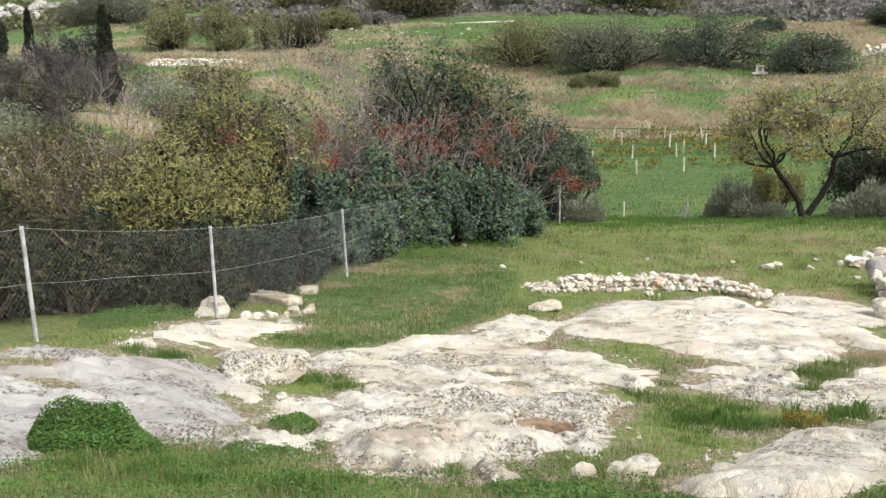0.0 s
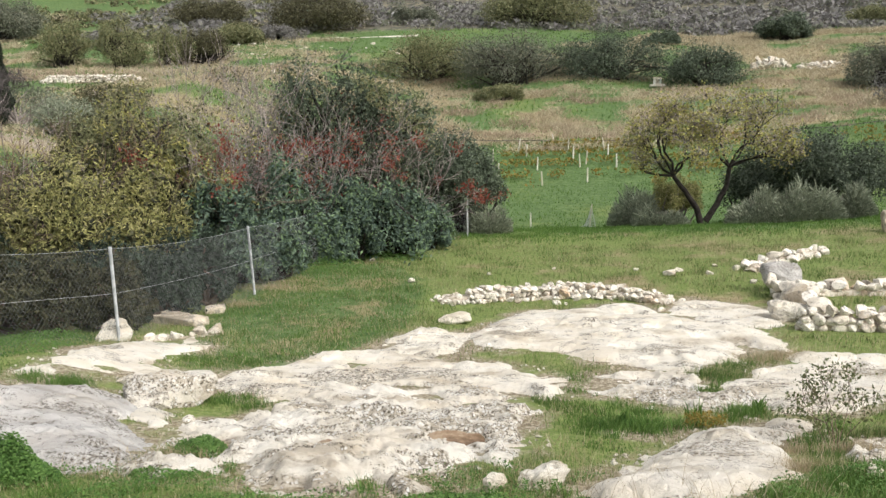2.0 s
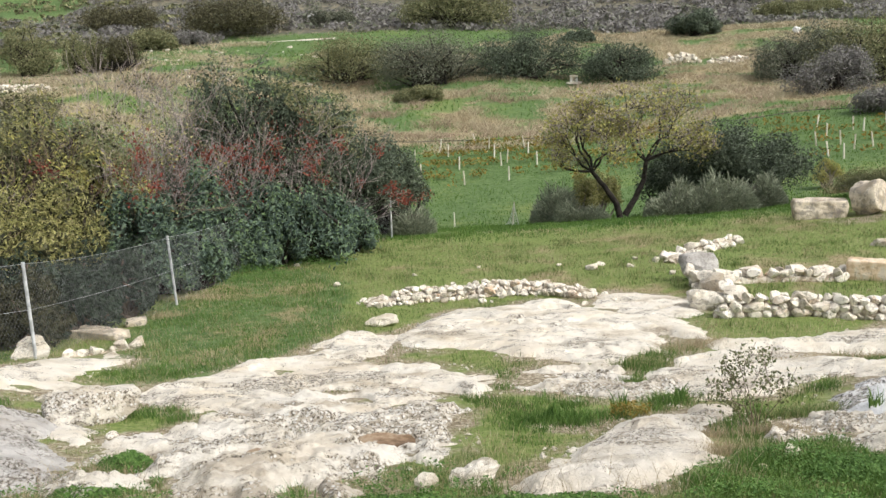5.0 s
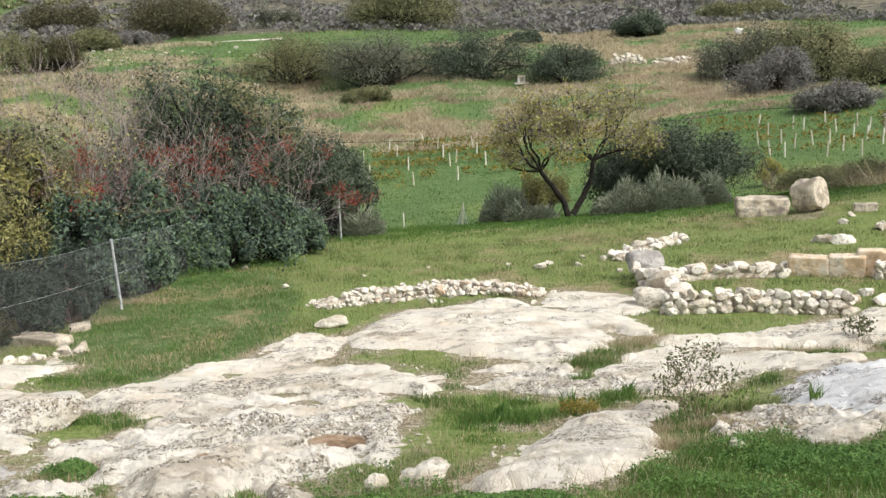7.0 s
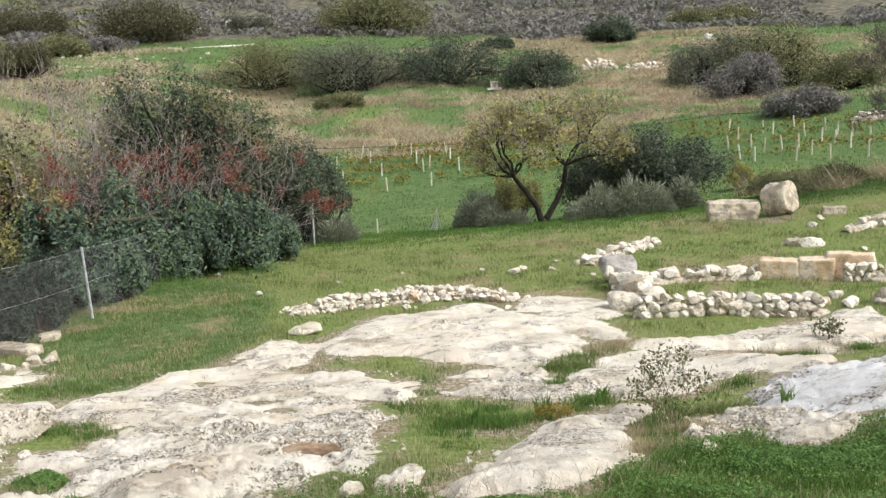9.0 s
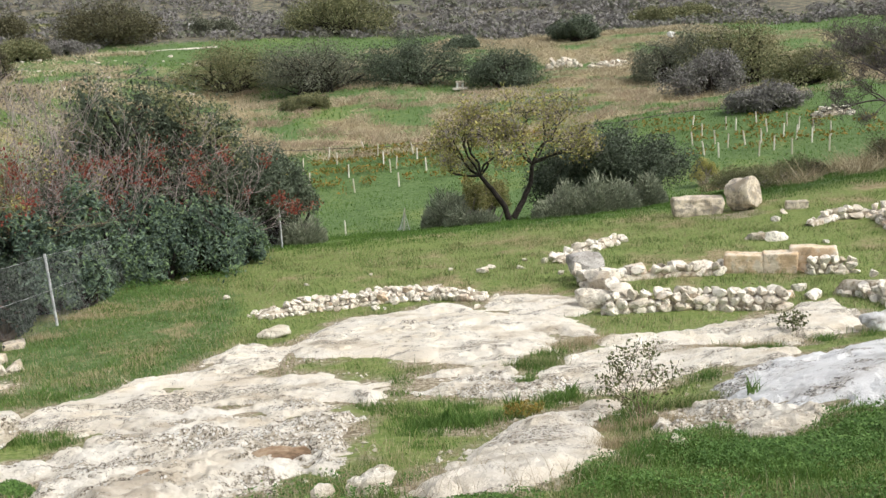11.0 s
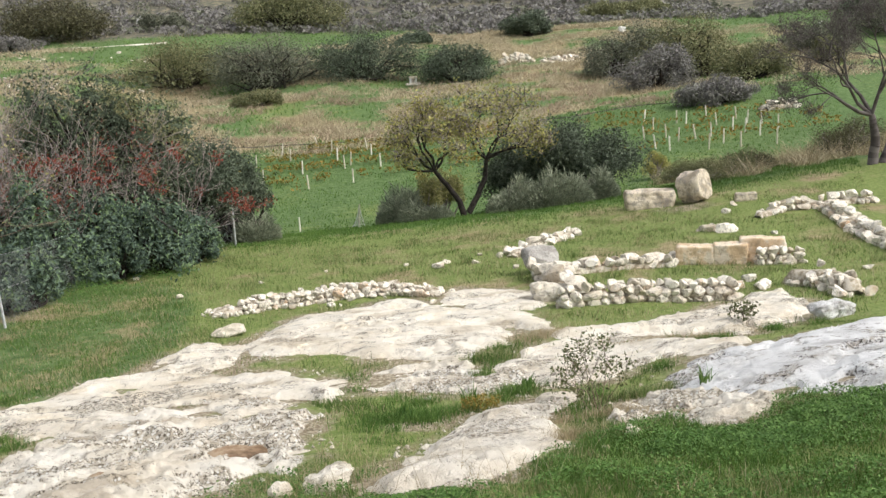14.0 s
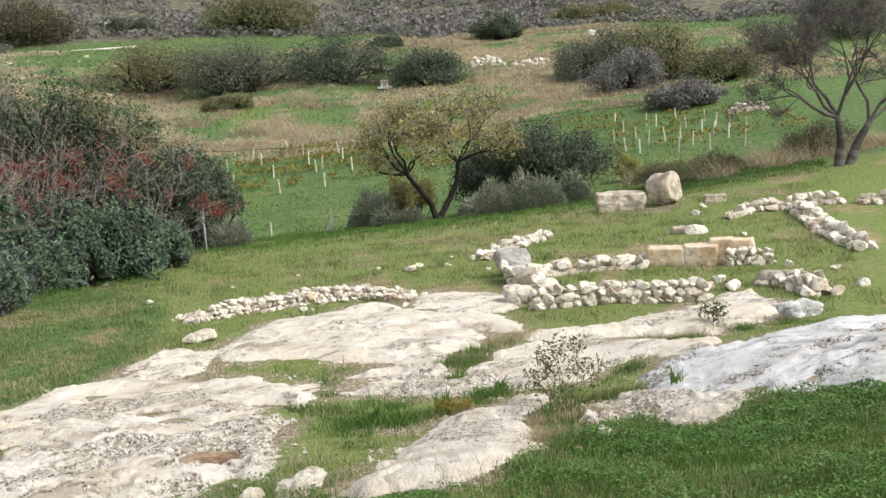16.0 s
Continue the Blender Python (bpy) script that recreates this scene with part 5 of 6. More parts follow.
block("flat_stone", -5.6, 12.9, 0.6, 0.4, 0.2, 20, LIMESTONE, "small flat pale stone", 713, rough=0.05)
block("boulder", -0.15, 8.0, 0.2, 0.16, 0.24, 20, TRACKROCK, "small yellowish stone in the grass", 714, tilt=(10, 14), rough=0.03)
block("boulder", 0.32, 8.2, 0.55, 0.4, 0.24, 10, LIMESTONE, "small pale boulder in the grass", 715, rough=0.05)
block("boulder", 5.65, 18.9, 0.8, 0.6, 0.5, 10, LIMESTONE, "white boulder at the wall's corner", 717, rough=0.06)
block("boulder", 9.5, 14.4, 0.85, 0.5, 0.36, 10, BLUEROCK, "bluish-white boulder beside the ridge", 716, rough=0.07)


def column_drum(x, y, r, length, turn):
    """A fallen column drum lying on its side."""
    bm = bmesh.new()
    bmesh.ops.create_cone(bm, cap_ends=True, segments=40, radius1=r, radius2=r * 0.97, depth=length)
    bmesh.ops.bevel(bm, geom=[e for e in bm.edges if len(e.link_faces) == 2 and any(len(f.verts) > 4 for f in e.link_faces)], offset=0.035, segments=2, profile=0.5, affect="EDGES")
    bmesh.ops.subdivide_edges(bm, edges=[e for e in bm.edges if e.calc_length() > length * 0.5], cuts=8)
    for v in bm.verts:
        v.co += Vector((v.co.x, v.co.y, v.co.z * 0.4)).normalized() * 0.11 * noise.fractal(v.co * 1.7, 0.8, 2.1, 5)
    ob = part("column_drum", bm, COLUMNSTONE, smooth=True)
    ob.matrix_basis = pose(x, y, float(level(x, y)) + r - 0.04, 76, 10, turn)
    return tagged(ob, "fallen weathered column drum lying on the terrace", "column drum")


rng = np.random.default_rng(790)
for k, (x, y, s) in enumerate([(-2.6, 23.6, 0.2), (-0.6, 24.6, 0.13), (4.2, 24.3, 0.34), (4.5, 24.9, 0.22), (5.6, 25.6, 0.16), (5.2, 24.4, 0.2), (6.0, 23.0, 0.18), (-4.2, 27.6, 0.2), (1.2, 25.5, 0.12), (3.4, 25.2, 0.14), (13.9, 24.0, 0.2), (12.9, 22.6, 0.16), (13.0, 18.4, 0.2), (12.2, 16.3, 0.25), (12.8, 15.6, 0.2), (10.2, 18.6, 0.3),
                            (-1.5, 8.0, 0.1), (-5.9, 11.6, 0.16), (-4.2, 11.2, 0.14), (-4.0, 10.8, 0.1), (1.9, 12.2, 0.12), (0.5, 8.9, 0.12), (3.5, 8.6, 0.16), (3.0, 8.0, 0.1), (9.0, 18.5, 0.35), (9.6, 18.0, 0.3), (10.0, 17.6, 0.4), (14.4, 28.0, 0.3), (15.2, 29.0, 0.25)]):
    ob = lay(None, x, y, float(level(x, y)) + 0.2 * s, s * 1.3, s, s * 0.8, rng, name="fieldstone")
    tagged(ob, "pale loose fieldstone lying in the grass", "stone", "loose stones")


for k in range(60):
    u, side = rng.random(), rng.normal()
    x, y, s = -1.9 + 5.8 * u, 21.1 + 0.45 * math.sin(3.1 * u) + 0.42 * side, rng.uniform(0.08, 0.2)
    ob = lay(None, x, y, float(level(x, y)) + 0.2 * s, s * 1.2, s, s * 0.8, rng, name="fieldstone")
    tagged(ob, "small white stone fallen beside the stone row", "stone", "loose stones")
column_drum(14.75, 31.0, 0.58, 0.9, 36)


def stake(x, y, h, lean, first=[]):
    z = float(level(x, y))
    if not first:
        v, f = tubes([(0, 0, -0.2), (0, 0, 0.95)], [(0, 0, 0.95), (0, 0, 0.98)], [0.055, 0.05], [0.05, 0.04], 7)
        first.append(tagged(mesh("vine_stake", v, f, STAKEWOOD, smooth=True), "pale wooden vine stake in the vineyard", "stake", "vineyard stakes"))
        first[0].matrix_basis = pose(x, y, z, lean, lean)
    else:
        copy_thing(first[0], pose(x, y, z, lean * 0.6, lean))


rng = np.random.default_rng(800)
STAKES_WEST = [(-1.4, 71.3), (-1.0, 63.1), (-0.9, 66.2), (1.2, 72.7), (2.1, 63.3), (1.9, 68.0), (3.6, 77.3), (4.5, 74.4), (5.0, 68.3), (5.2, 64.0), (4.7, 71.2), (7.3, 74.0), (7.3, 71.2), (7.6, 67.9), (9.4, 72.6), (0.6, 75.4), (5.5, 69.1)]
STAKES_EAST = [(26.1, 63.2), (24.9, 58.3), (25.3, 57.0), (27.4, 60.3), (27.8, 65.6), (27.5, 62.6), (30.5, 65.8), (27.0, 54.9), (29.6, 59.9), (32.0, 63.9), (28.7, 56.3), (31.7, 60.9), (33.9, 64.6), (28.7, 54.0), (31.7, 59.1), (33.7, 62.6), (31.7, 57.1), (33.7, 60.5), (30.8, 53.4), (34.0, 58.8), (32.5, 66.6), (28.2, 68.3), (30.1, 66.6), (28.6, 60.2)]
for x, y in STAKES_WEST + STAKES_EAST:
    stake(x, y, 1.0, 4 * rng.normal())
for row in range(5):
    n = 420
    u = rng.random(n)
    x, y = 22.5 + 15.5 * u + 0.4 * row, 60 - 7.3 * u + 3.0 * row + 0.25 * rng.normal(size=n)
    keep = vnoise(x, y, 1.3, 95 + row) > (0.3 if row < 3 else -0.1)
    p = np.c_[x, y, level(x, y) + 0.12 + 0.45 * rng.random(n)][keep]
    v, f = leaves(rng, p, np.full(len(p), 0.14), rng.normal(size=p.shape))
    tagged(mesh("vine_row", v, f, L_VINE), "row of young vines with yellow and orange leaves", "vines", "vine rows", "stuff")
for row in range(5):
    n = 900
    u = rng.random(n) ** 1.0
    x = -3 + 22 * u
    y = 62 + 3.4 * row + 0.25 * rng.normal(size=n)
    keep = vnoise(x, y, 1.2, 90 + row) > (0.25 if row < 2 else -0.25)
    p = np.c_[x, y, level(x, y) + 0.15 + 0.5 * rng.random(n)][keep]
    v, f = leaves(rng, p, np.full(len(p), 0.14), rng.normal(size=p.shape))
    tagged(mesh("vine_row", v, f, L_VINE), "row of young vines with yellow and orange leaves", "vines", "vine rows", "stuff")


pipe = [(x, 77.5 - 0.16 * (x - 2) + 0.4 * math.sin(x * 0.7)) for x in np.linspace(-8, 36, 45)]
p = np.array([(x, y, float(level(x, y)) + 0.35) for x, y in pipe])
v, f = tubes(p[:-1], p[1:], np.full(44, 0.03), np.full(44, 0.03), 5)
tagged(mesh("irrigation_pipe", v, f, TWIGDARK, smooth=True), "dark irrigation pipe lying along the vineyard's edge", "pipe")


def track(line, wide):
    """A worn pale track across the far field."""
    g = np.linspace(0, len(line) - 1, 90)
    cx, cy = (np.interp(g, np.arange(len(line)), [p[i] for p in line]) for i in (0, 1))
    w = wide * (1 + 0.35 * vnoise(cx, cy, 2.5, 64))
    rows = [np.c_[cx, cy + o * w, level(cx, cy + o * w) + 0.05 - 0.1 * (abs(o) > 0.9)] for o in (-1, -0.4, 0.4, 1)]
    i = np.arange(89)[:, None] * 4 + np.arange(3)
    ob = mesh("track", np.stack(rows, 1).reshape(-1, 3), np.stack([i, i + 4, i + 5, i + 1], -1).reshape(-1, 4), TRACKROCK, smooth=True)
    tagged(ob, "pale worn track across the far green field", "track", kind="structure")


track([(-41.5, 140.8), (-37.7, 141.4), (-31.7, 146.7), (-27.0, 148.7), (-21.7, 146.7), (-14.1, 146.7)], 0.4)
rng = np.random.default_rng(812)
for k in range(46):
    x, y, size = rng.uniform(-52, -14), rng.uniform(92, 142), rng.uniform(0.3, 0.75)
    ob = lay(None, x, y, float(level(x, y)) + 0.15 * size, size * 1.4, size, size * 0.7, rng, name="fieldstone")
    tagged(ob, "white stone lying in the far green field", "stone", "far field stones")


def shrine(x, y):
    z = float(level(x, y))
    k = 0.62
    top = empty("stone_shrine", x, y, z, "small white masonry structure on a pale slab", "structure")
    for nm, dx, sx, sy, sz, dz, m in (("slab", 0, 2.6, 1.6, 0.35, 0.1, TRACKROCK), ("pillar", -0.5, 0.3, 0.8, 0.9, 0.7, WHITEPAINT), ("pillar", 0.5, 0.3, 0.8, 0.9, 0.7, WHITEPAINT), ("roof", 0, 1.5, 1.1, 0.3, 1.3, STONE), ("back_wall", 0, 0.9, 0.15, 0.8, 0.7, STONE)):
        bm = bmesh.new()
        bmesh.ops.create_cube(bm, size=1)
        bmesh.ops.scale(bm, vec=(sx * k, sy * k, sz * k), verts=bm.verts)
        bmesh.ops.bevel(bm, geom=bm.edges[:], offset=0.03, segments=2, affect="EDGES")
        ob = part(nm, bm, m, top)
        ob.location = (dx * k, 0.2 if nm == "back_wall" else 0, dz * k + 0.25)


shrine(16.2, 106.3)
for k, (x, y, s) in enumerate([(-19.5, 168, 2.6), (-17.6, 168.5, 1.6), (50.8, 131, 1.4), (81.5, 130, 0.9), (20.6, 112, 1.0), (69.5, 108, 1.6)]):
    block("boulder", x, y, s, s * 0.7, s * 0.65, 30 * k, WHITEPAINT, "white limestone boulder on the far slope", 720 + k, rough=0.25, group="far boulders")
for k in range(26):
    x, y = rng.uniform(-116, -96), rng.uniform(157, 180)
    x, size = x - 0.35 * (y - 157), rng.uniform(1.2, 3.4)
    block("boulder", x, y, size * 1.2, size * 0.8, size * 0.7, 40 * k, GREYROCK, "grey-white boulder on the far slope", 740 + k, rough=0.22, group="far boulders")

# ---- grass and low growth ----
def scatter(rng, n, x0, x1, y0, y1, clear=0.03):
    x, y = rng.uniform(x0, x1, n), rng.uniform(y0, y1, n)
    ok = (rockcover(x, y) + 0.10 * fbm(x, y, 0.5, 3, 71) < -clear) & (np.abs(x) < 0.62 * y + 2.2)
    return x[ok], y[ok]


def turf(name, label, n, box, height, width, material, seed, where=None, lean=0.4, simple=False):
    rng = np.random.default_rng(seed)
    x, y = scatter(rng, n, *box)
    if where is not None:
        ok = where(x, y, rng)
        x, y = x[ok], y[ok]
    h = height * rng.uniform(0.45, 1.3, len(x)) * (0.75 + 0.5 * np.clip(vnoise(x, y, 0.7, seed), -0.6, 1))
    v, f = blades(rng, np.c_[x, y, level(x, y) - 0.01], h, width * rng.uniform(0.6, 1.2, len(x)), lean, simple or box[2] > 14)
    return tagged(mesh(name, v, f, material), label, "grass", kind="stuff")


turf("grass", "green grass on the bank in the foreground", 105000, (-8, 9, 3.2, 9.5), 0.115, 0.007, GRASS, 901)
turf("lush_grass", "thick fresh green grass on the bank", 72000, (2.0, 9, 3.4, 8.8), 0.12, 0.0065, GRASSLUSH, 902)
turf("grass", "green grass between the outcrops", 70000, (-9, 10, 9.5, 15), 0.07, 0.010, GRASS, 903, lambda x, y, r: vnoise(x, y, 0.5, 72) + 0.5 * r.random(len(x)) > 0.0)
turf("lush_grass", "lush dark grass tufts between the outcrops", 28000, (0.0, 7, 9.5, 14), 0.12, 0.010, GRASSLUSH, 904, lambda x, y, r: vnoise(x, y, 0.8, 73) > 0.3)
turf("dry_grass", "straw-coloured dry grass by the rocks", 38000, (-9, 10, 5, 20), 0.13, 0.007, GRASSDRY, 905, lambda x, y, r: vnoise(x, y, 0.9, 75) > -0.15, 0.8)
turf("meadow_grass", "short meadow grass on the slope", 120000, (-9, 22, 15, 31), 0.09, 0.014, GRASS, 906)
turf("lush_grass", "deep green grass on the slope below the hedge", 42000, (-8, 1, 14, 29), 0.10, 0.013, GRASSLUSH, 912, lambda x, y, r: lushness(x, y) > 0.35 + 0.4 * r.random(len(x)))
turf("dry_grass", "withered fringe of grass along the rock edges", 90000, (-9, 10, 6.5, 19), 0.06, 0.008, GRASSDRY, 913, lambda x, y, r: (rockcover(x, y) > -0.3) & (vnoise(x, y, 0.8, 79) > -0.2), 0.9)
turf("meadow_grass", "short bright grass on the crest of the meadow", 70000, (-4, 24, 30, 40), 0.14, 0.025, GRASSLUSH, 907, lambda x, y, r: r.random(len(x)) < step(y, 31, 35))
turf("dry_grass", "dry grass stems scattered over the meadow", 42000, (-8, 20, 15, 35), 0.12, 0.012, GRASSDRY, 908, lambda x, y, r: vnoise(x, y, 1.6, 77) > -0.05, 0.8)
turf("vineyard_grass", "bright green grass of the vineyard", 85000, (-40, 62, 38, 78), 0.16, 0.06, GRASSLUSH, 909, lambda x, y, r: dryness(x, y) < 0.55)
turf("tall_dry_grass", "tall straw-coloured grass on the terraces", 36000, (-60, 80, 40, 134), 0.45, 0.09, GRASSDRY, 910, lambda x, y, r: dryness(x, y) > 0.62, 0.7)
turf("field_grass", "green grass of the far field", 60000, (-80, 110, 74, 152), 0.4, 0.12, GRASSLUSH, 911, lambda x, y, r: dryness(x, y) < 0.4)


def tussocks(name, label, n, box, size, height, width, material, seed, where, per=80):
    """Wide soft tussocks of long blades, lying along the slope."""
    rng = np.random.default_rng(seed)
    x, y = rng.uniform(box[0], box[1], n), rng.uniform(box[2], box[3], n)
    ok = where(x, y) & (np.abs(x) < 0.62 * y + 6)
    x, y = x[ok], y[ok]
    r = size * rng.uniform(0.5, 1.5, (len(x), 1))
    dx, dy = rng.normal(size=(len(x), per)) * 0.6, rng.normal(size=(len(x), per)) * 0.32
    px, py = (x[:, None] + dx * r).ravel(), (y[:, None] + dy * r).ravel()
    tall = height * (r / size * np.exp(-0.5 * (dx ** 2 + 4 * dy ** 2))).ravel() * rng.uniform(0.5, 1.2, len(px))
    v, f = blades(rng, np.c_[px, py, level(px, py) - 0.03], tall, width * rng.uniform(0.6, 1.3, len(px)), 1.5, True)
    tagged(mesh(name, v, f, material), label, "grass", kind="stuff")


def streak(x, y, seed):
    return fbm(0.55 * x + 0.3 * y, y, 3.2, 4, seed, 0.65)


tussocks("dry_weeds", "tall straw-coloured grass lying in drifts on the terraces", 4600, (-60, 75, 74, 134), 1.4, 0.6, 0.075, WEEDTAN, 920, lambda x, y: streak(x, y, 88) > 0.08 + 0.35 * step(-x, 10, 18))
tussocks("dead_weeds", "drifts of pinkish-brown dead weeds on the terraces", 1900, (-60, 75, 74, 118), 1.4, 0.6, 0.075, DEADWEED, 921, lambda x, y: streak(x, y, 85) > 0.38)
tussocks("dry_weeds", "tall straw weeds around the vineyard", 520, (-40, -11, 44, 92), 1.0, 0.6, 0.07, WEEDTAN, 922, lambda x, y: streak(x, y, 86) > 0.1)
tussocks("dry_weeds", "tall straw weeds below the bare tree", 90, (19, 30, 36, 44), 0.7, 0.8, 0.04, GRASSDRY, 923, lambda x, y: x > 0)
tussocks("dry_weeds", "dry grass along the far path", 500, (8, 60, 133, 142), 1.6, 0.6, 0.14, WEEDTAN, 924, lambda x, y: vnoise(x * 0.4, y, 5, 87) > -0.2)


def herb(x, y, rx, ry, h, n, seed, label, size=0.016):
    """A mound of small broad leaves."""
    rng = np.random.default_rng(seed)
    a, r = rng.uniform(0, 2 * np.pi, n), np.sqrt(rng.random(n))
    px, py = x + rx * r * np.cos(a), y + ry * r * np.sin(a)
    dome = h * np.sqrt(np.clip(1 - r ** 2, 0, 1)) * (0.85 + 0.3 * vnoise(px, py, 0.2, seed))
    p = np.c_[px, py, level(px, py) + dome * rng.uniform(0.35, 1.05, n)]
    v, f = leaves(rng, p, np.full(n, size), np.c_[0.5 * np.cos(a) * r, 0.5 * np.sin(a) * r, np.ones(n)], 0.5, 0.7)
    tagged(mesh("herb_mound", v, f, CLOVER), label, "herb", "herb mounds", "stuff")


def carpet(x0, x1, y0, y1, n, seed, label):
    """Uneven carpet of small broad leaves between the grass."""
    rng = np.random.default_rng(seed)
    x, y = scatter(rng, n, x0, x1, y0, y1)
    swell = fbm(x, y, 0.55, 3, seed)
    ok = swell + 0.5 * rng.random(len(x)) > -0.1
    x, y, swell = x[ok], y[ok], swell[ok]
    v, f = leaves(rng, np.c_[x, y, level(x, y) + 0.02 + np.clip(0.07 + 0.09 * swell, 0.01, 1) * rng.uniform(0.5, 1.1, len(x))], np.full(len(x), 0.0135), np.c_[np.zeros(len(x)), np.zeros(len(x)), np.ones(len(x))], 0.55, 0.7)
    tagged(mesh("clover_carpet", v, f, CLOVER), label, "herb", kind="stuff")


carpet(1.6, 9.0, 3.6, 9.0, 56000, 948, "uneven carpet of fresh green clover-like leaves on the bank")
carpet(-7.0, 1.6, 4.5, 8.6, 30000, 949, "patchy small green leaves among the bank grass")
herb(-4.85, 7.75, 0.7, 0.42, 0.5, 26000, 950, "rounded mound of fresh green small-leaved herbs", 0.014)
for k, (x, y, rx, ry, h, n) in enumerate([(0.6, 7.0, 0.9, 0.45, 0.14, 5000), (4.4, 7.6, 1.2, 0.5, 0.16, 6000), (6.3, 6.6, 1.2, 0.5, 0.2, 6000), (-0.4, 7.2, 0.6, 0.4, 0.12, 3500), (-3.45, 9.5, 0.3, 0.4, 0.22, 3000), (5.5, 7.9, 0.9, 0.4, 0.2, 5000), (7.0, 7.6, 1.0, 0.5, 0.22, 6000), (-3.3, 8.2, 0.4, 0.35, 0.14, 2500)]):
    herb(x, y, rx, ry, h, n, 951 + k, "low carpet of fresh green clover-like herbs")
rng = np.random.default_rng(960)
x, y = scatter(rng, 900, -8, 9, 6.5, 15, 0.1)
for_tufts = vnoise(x, y, 1.4, 87) > 0.1
n, base = 90, np.c_[x, y][for_tufts][:150]
px, py = (base[:, None, 0] + 0.10 * rng.normal(size=(len(base), n))).ravel(), (base[:, None, 1] + 0.10 * rng.normal(size=(len(base), n))).ravel()
v, f = blades(rng, np.c_[px, py, level(px, py)], 0.14 * rng.uniform(0.4, 1.2, len(px)), np.full(len(px), 0.008), 0.7)
tagged(mesh("grass_tufts", v, f, GRASSLUSH), "tall tufts of dark green grass between the rocks", "grass", kind="stuff")
x, y = scatter(rng, 500, -6, 16, 14, 34, 0.1)
n = 40
px, py = (x[:, None] + 0.16 * rng.normal(size=(len(x), n))).ravel(), (y[:, None] + 0.16 * rng.normal(size=(len(y), n))).ravel()
v, f = blades(rng, np.c_[px, py, level(px, py)], 0.17 * rng.uniform(0.4, 1.3, len(px)), np.full(len(px), 0.014), 0.6, True)
tagged(mesh("grass_tufts", v, f, GRASS), "uneven tufts of meadow grass", "grass", kind="stuff")
for k, (x, y, rx, ry, h, n) in enumerate([(-5.5, 26.5, 1.2, 1.6, 0.3, 5000), (-3.8, 28.2, 1.4, 0.8, 0.25, 4000), (-8.0, 14.6, 0.7, 1.6, 0.25, 5000)]):
    herb(x, y, rx, ry, h, n, 961 + k, "bright green low weeds along the hedge")


def sapling(x, y, h, stems, nleaf, seed, label, size=0.03):
    rng = np.random.default_rng(seed)
    z0 = float(level(x, y)) + 0.05
    top = empty("sapling", x, y, z0, label, "shrub", "saplings")
    tips = []
    for _ in range(stems):
        s, t, _ = limbs(rng, (x + 0.05 * rng.normal(), y + 0.05 * rng.normal(), z0 - 0.15), [0.5 * rng.normal(), 0.5 * rng.normal(), 1], h * 0.55, 0.006, 2, fork=2, shrink=0.6, spread=0.5, finest=0.0025)
        v, f = tubes(*s, sides=4)
        mesh("stem", v, f, TWIGBROWN, top)
        tips.append(t)
    t = np.concatenate(tips)
    p = t[rng.integers(0, len(t), nleaf)] + rng.normal(size=(nleaf, 3)) * 0.05
    v, f = leaves(rng, p, np.full(nleaf, size), rng.normal(size=(nleaf, 3)) + [0, -0.4, 0.5], slim=0.55)
    mesh("foliage", v, f, L_SAPLING, top)


sapling(3.68, 10.3, 1.05, 8, 900, 970, "thin wild shrub with small sparse leaves on the rock", 0.023)
# grass rooted in the cracks round the thin shrub
for k, (x, y, rx, ry, n, material, label) in enumerate([(3.75, 9.85, 0.4, 0.12, 420, GRASSDRY, "dry grass in a crack of the limestone"), (4.35, 10.7, 0.5, 0.2, 900, GRASS, "olive grass in a hollow of the limestone"), (3.0, 9.75, 0.3, 0.1, 260, GRASSDRY, "dry grass in a crack of the limestone"), (3.1, 11.9, 0.3, 0.25, 900, GRASSLUSH, "dark green grass tuft beside the thin shrub"), (4.45, 15.45, 0.6, 0.3, 1100, GRASSDRY, "withered grass in a gap of the limestone"), (6.4, 13.9, 1.3, 0.2, 1100, GRASSDRY, "withered grass in a gap of the limestone"), (3.26, 14.2, 0.4, 0.3, 900, GRASS, "olive grass clump between the slabs"), (-6.0, 22.7, 0.5, 0.3, 700, GRASSDRY, "dry straw tuft at the foot of the fence"), (-6.3, 20.8, 0.5, 0.4, 600, GRASSDRY, "dry straw tuft at the foot of the fence"), (-3.6, 9.2, 0.3, 0.3, 400, GRASSDRY, "dry straw tuft between the outcrops"), (1.4, 11.0, 0.6, 0.25, 1500, GRASSLUSH, "dark green grass tuft in the rock pocket"), (2.9, 8.9, 0.3, 0.3, 500, GRASSDRY, "dry straw tuft below the boulder slab")]):
    rng = np.random.default_rng(975 + k)
    px, py = x + rx * rng.normal(size=n) * 0.6, y + ry * rng.normal(size=n) * 0.6
    v, f = blades(rng, np.c_[px, py, level(px, py) - 0.01], 0.16 * rng.uniform(0.4, 1.2, n), np.full(n, 0.007), 0.7)
    tagged(mesh("crack_grass", v, f, material), label, "grass", kind="stuff")
sapling(7.9, 14.5, 0.55, 5, 260, 971, "small sparse shrub growing from the limestone ridge")


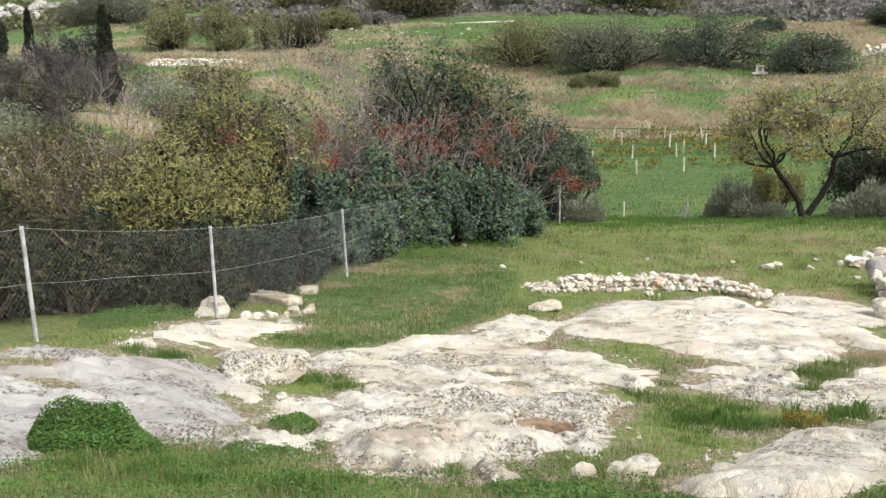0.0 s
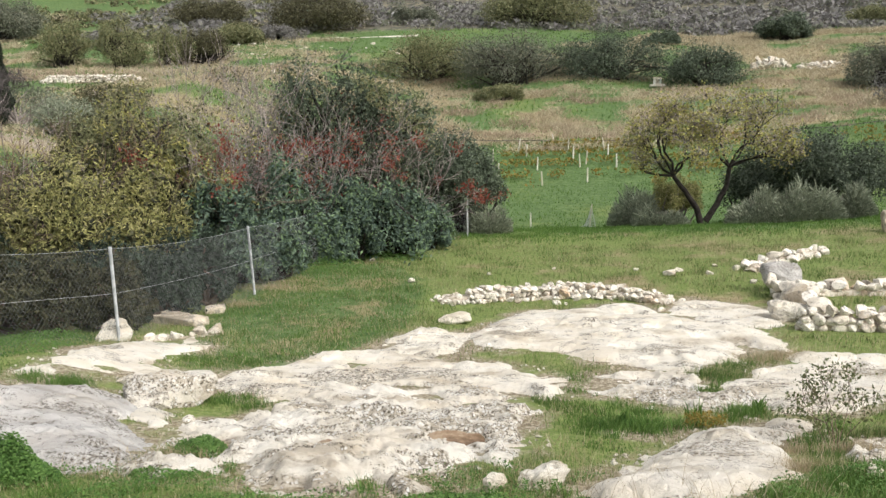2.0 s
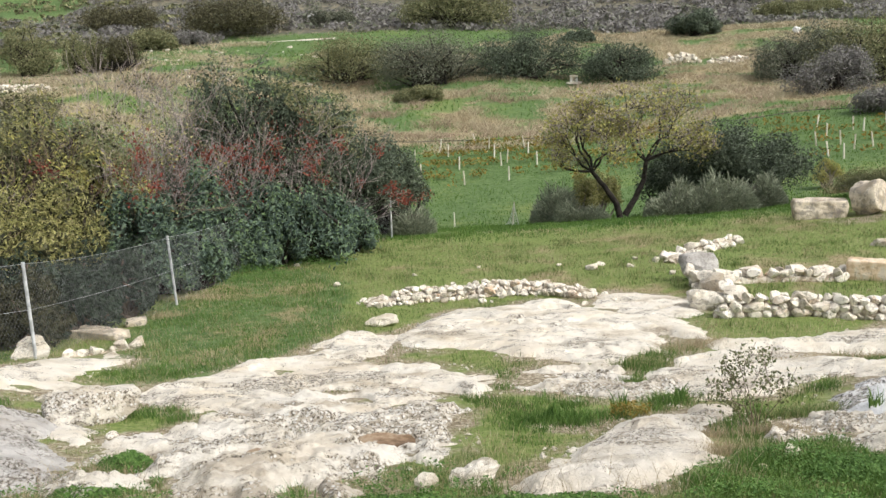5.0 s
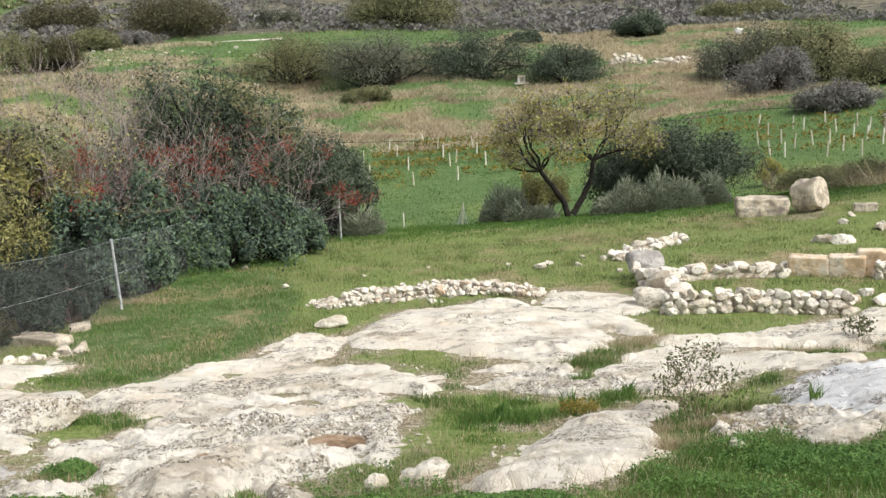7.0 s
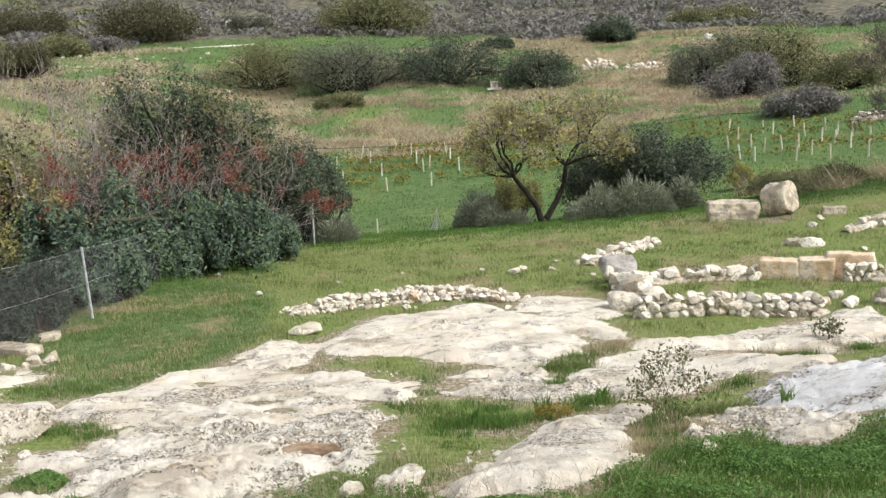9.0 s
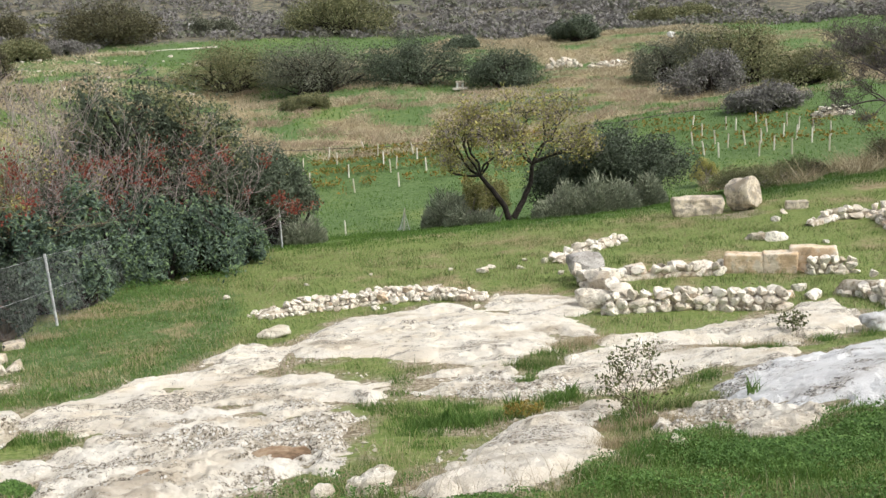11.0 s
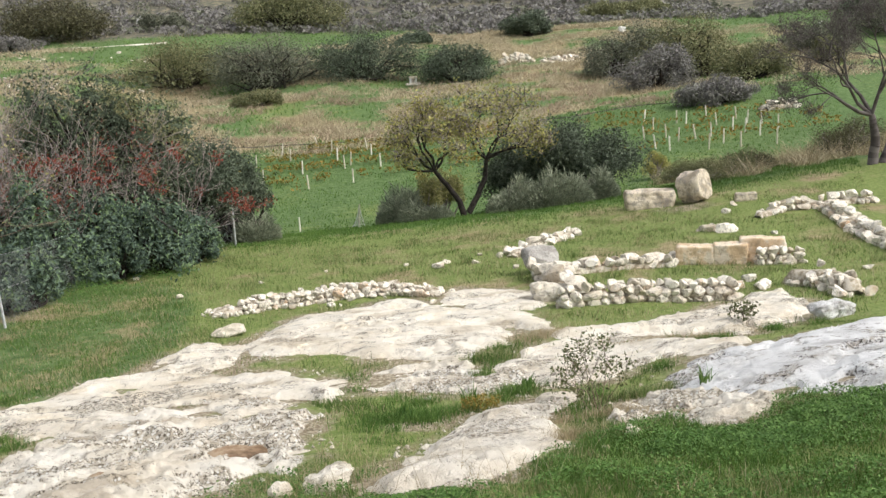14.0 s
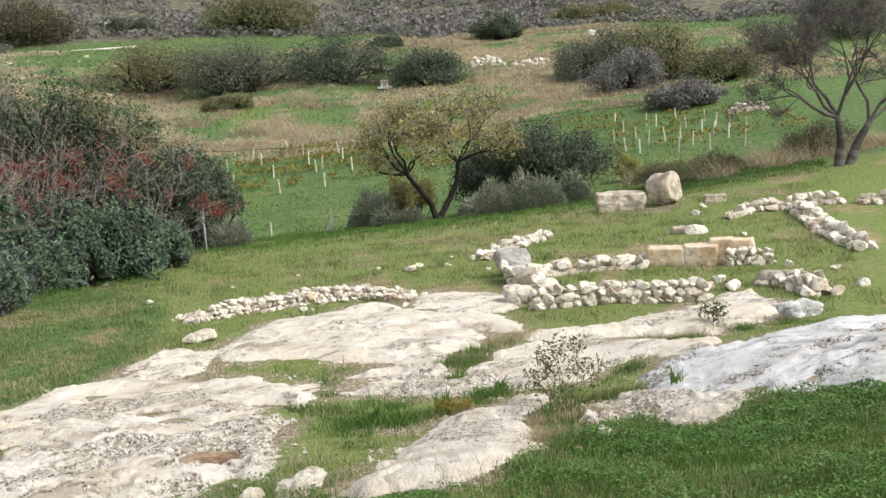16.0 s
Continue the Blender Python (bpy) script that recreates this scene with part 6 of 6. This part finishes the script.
def heath(n, seed, material, big, label, west=False):
    """Low cushions of heath over the far hill; west: scrub beyond the far field instead."""
    rng = np.random.default_rng(seed)
    y = 142 + 95 * rng.random(n) ** 1.4
    x = rng.uniform(-0.75, 0.75, n) * y
    ok = (x < -54 + 14 * vnoise(x, y, 11, 82)) & (fbm(0.6 * x, y, 9, 3, 83) > -0.05) if west else (vnoise(x, y, 9, 81) > -0.55) & (x > -68 + 14 * vnoise(x, y, 11, 82)) & (y + 8 * step(x, 0, 30) > 151)
    x, y = x[ok], y[ok]
    m, k = len(x), 22
    r = rng.uniform(0.4, big, m)
    d = unit(rng.normal(size=(m, k, 3)))
    d[..., 2] = np.abs(d[..., 2])
    p = np.stack([x, y, level(x, y)], -1)[:, None] + d * r[:, None, None] * [1, 1, 0.75]
    v, f = leaves(rng, p.reshape(-1, 3), np.repeat(r * 0.27, k), d.reshape(-1, 3), 0.5, 0.7, True)
    tagged(mesh("heath", v, f, material), label, "heath", kind="stuff")


heath(9800, 980, L_PHRYGANA, 1.5, "grey-brown cushions of heath on the far hillside")
heath(3800, 982, L_FARLIGHT, 1.7, "olive-green low scrub on the far western slope", True)
heath(3200, 983, L_BROWN, 1.6, "brown low scrub on the far western slope", True)
tussocks("dry_weeds", "drifts of dry grass on the far western slope", 900, (-125, -25, 118, 190), 2.0, 0.7, 0.14, WEEDTAN, 925, lambda x, y: streak(0.5 * x, 0.5 * y, 84) > 0.05)
heath(1300, 981, L_FAR, 1.8, "dark green low bushes on the far hillside")


def squill(x, y, n, h, seed):
    """A tuft of broad dark strap leaves."""
    rng = np.random.default_rng(seed)
    base = np.c_[x + 0.05 * rng.normal(size=n), y + 0.05 * rng.normal(size=n), np.full(n, float(level(x, y)) + 0.02)]
    v, f = blades(rng, base, h * rng.uniform(0.6, 1.2, n), np.full(n, 0.022), 0.5)
    tagged(mesh("squill_tuft", v, f, GRASSLUSH), "tuft of broad dark green strap leaves among rocks", "plant", "squill tufts", "stuff")


for k, (x, y, n, h) in enumerate([(2.36, 11.4, 22, 0.28), (5.12, 10.3, 26, 0.28), (3.3, 12.0, 40, 0.2), (1.4, 11.1, 40, 0.22)]):
    squill(x, y, n, h, 985 + k)
rng = np.random.default_rng(995)
n = 700
a, r = rng.uniform(0, 2 * np.pi, n), 0.28 * np.sqrt(rng.random(n))
px, py = 2.4 + r * np.cos(a), 11.05 + 0.6 * r * np.sin(a)
v, f = leaves(rng, np.c_[px, py, level(px, py) + 0.03 + 0.16 * rng.random(n)], np.full(n, 0.018), rng.normal(size=(n, 3)) + [0, 0, 1])
tagged(mesh("yellow_weed", v, f, L_VINE), "small yellowing weed growing in a rock pocket", "plant", kind="stuff")
n = 420
pick = rng.integers(0, 5, n)
cx, cy = np.array([0.2, 0.9, -3.4, -6.0, 1.6])[pick], np.array([7.9, 8.0, 8.3, 7.0, 7.1])[pick]
px, py = cx + 0.45 * rng.normal(size=n), cy + 0.3 * rng.normal(size=n)
v, f = blades(rng, np.c_[px, py, level(px, py)], rng.uniform(0.15, 0.4, n), np.full(n, 0.005), 1.2)
tagged(mesh("dry_stalks", v, f, GRASSDRY), "thin dry bent stalks over the foreground grass", "grass", kind="stuff")


def gravel(n, seed):
    """Small stones lying along the edges of the outcrops."""
    rng = np.random.default_rng(seed)
    x, y = rng.uniform(-8, 10, n), rng.uniform(6.5, 19, n)
    d = rockcover(x, y)
    ok = (d > -0.28) & (d < 0.05) & (vnoise(x, y, 0.9, 89) > -0.1)
    x, y = x[ok], y[ok]
    m = len(x)
    s = 0.009 + 0.030 * rng.random(m) ** 3
    axes = np.array([(1, 0, 0), (0, 1, 0), (-1, 0, 0), (0, -1, 0), (0, 0, 0.8), (0, 0, -0.5)])
    v = np.c_[x, y, level(x, y) + 0.3 * s][:, None] + axes[None] * s[:, None, None] * rng.uniform(0.7, 1.3, (m, 6, 1)) + 0.25 * s[:, None, None] * rng.normal(size=(m, 6, 3))
    f = np.array([(0, 1, 4), (1, 2, 4), (2, 3, 4), (3, 0, 4), (1, 0, 5), (2, 1, 5), (3, 2, 5), (0, 3, 5)])
    tagged(mesh("gravel", v.reshape(-1, 3), (6 * np.arange(m)[:, None, None] + f).reshape(-1, 3), TRACKROCK), "loose pale gravel along the rock edges", "gravel", kind="stuff")


gravel(12000, 997)
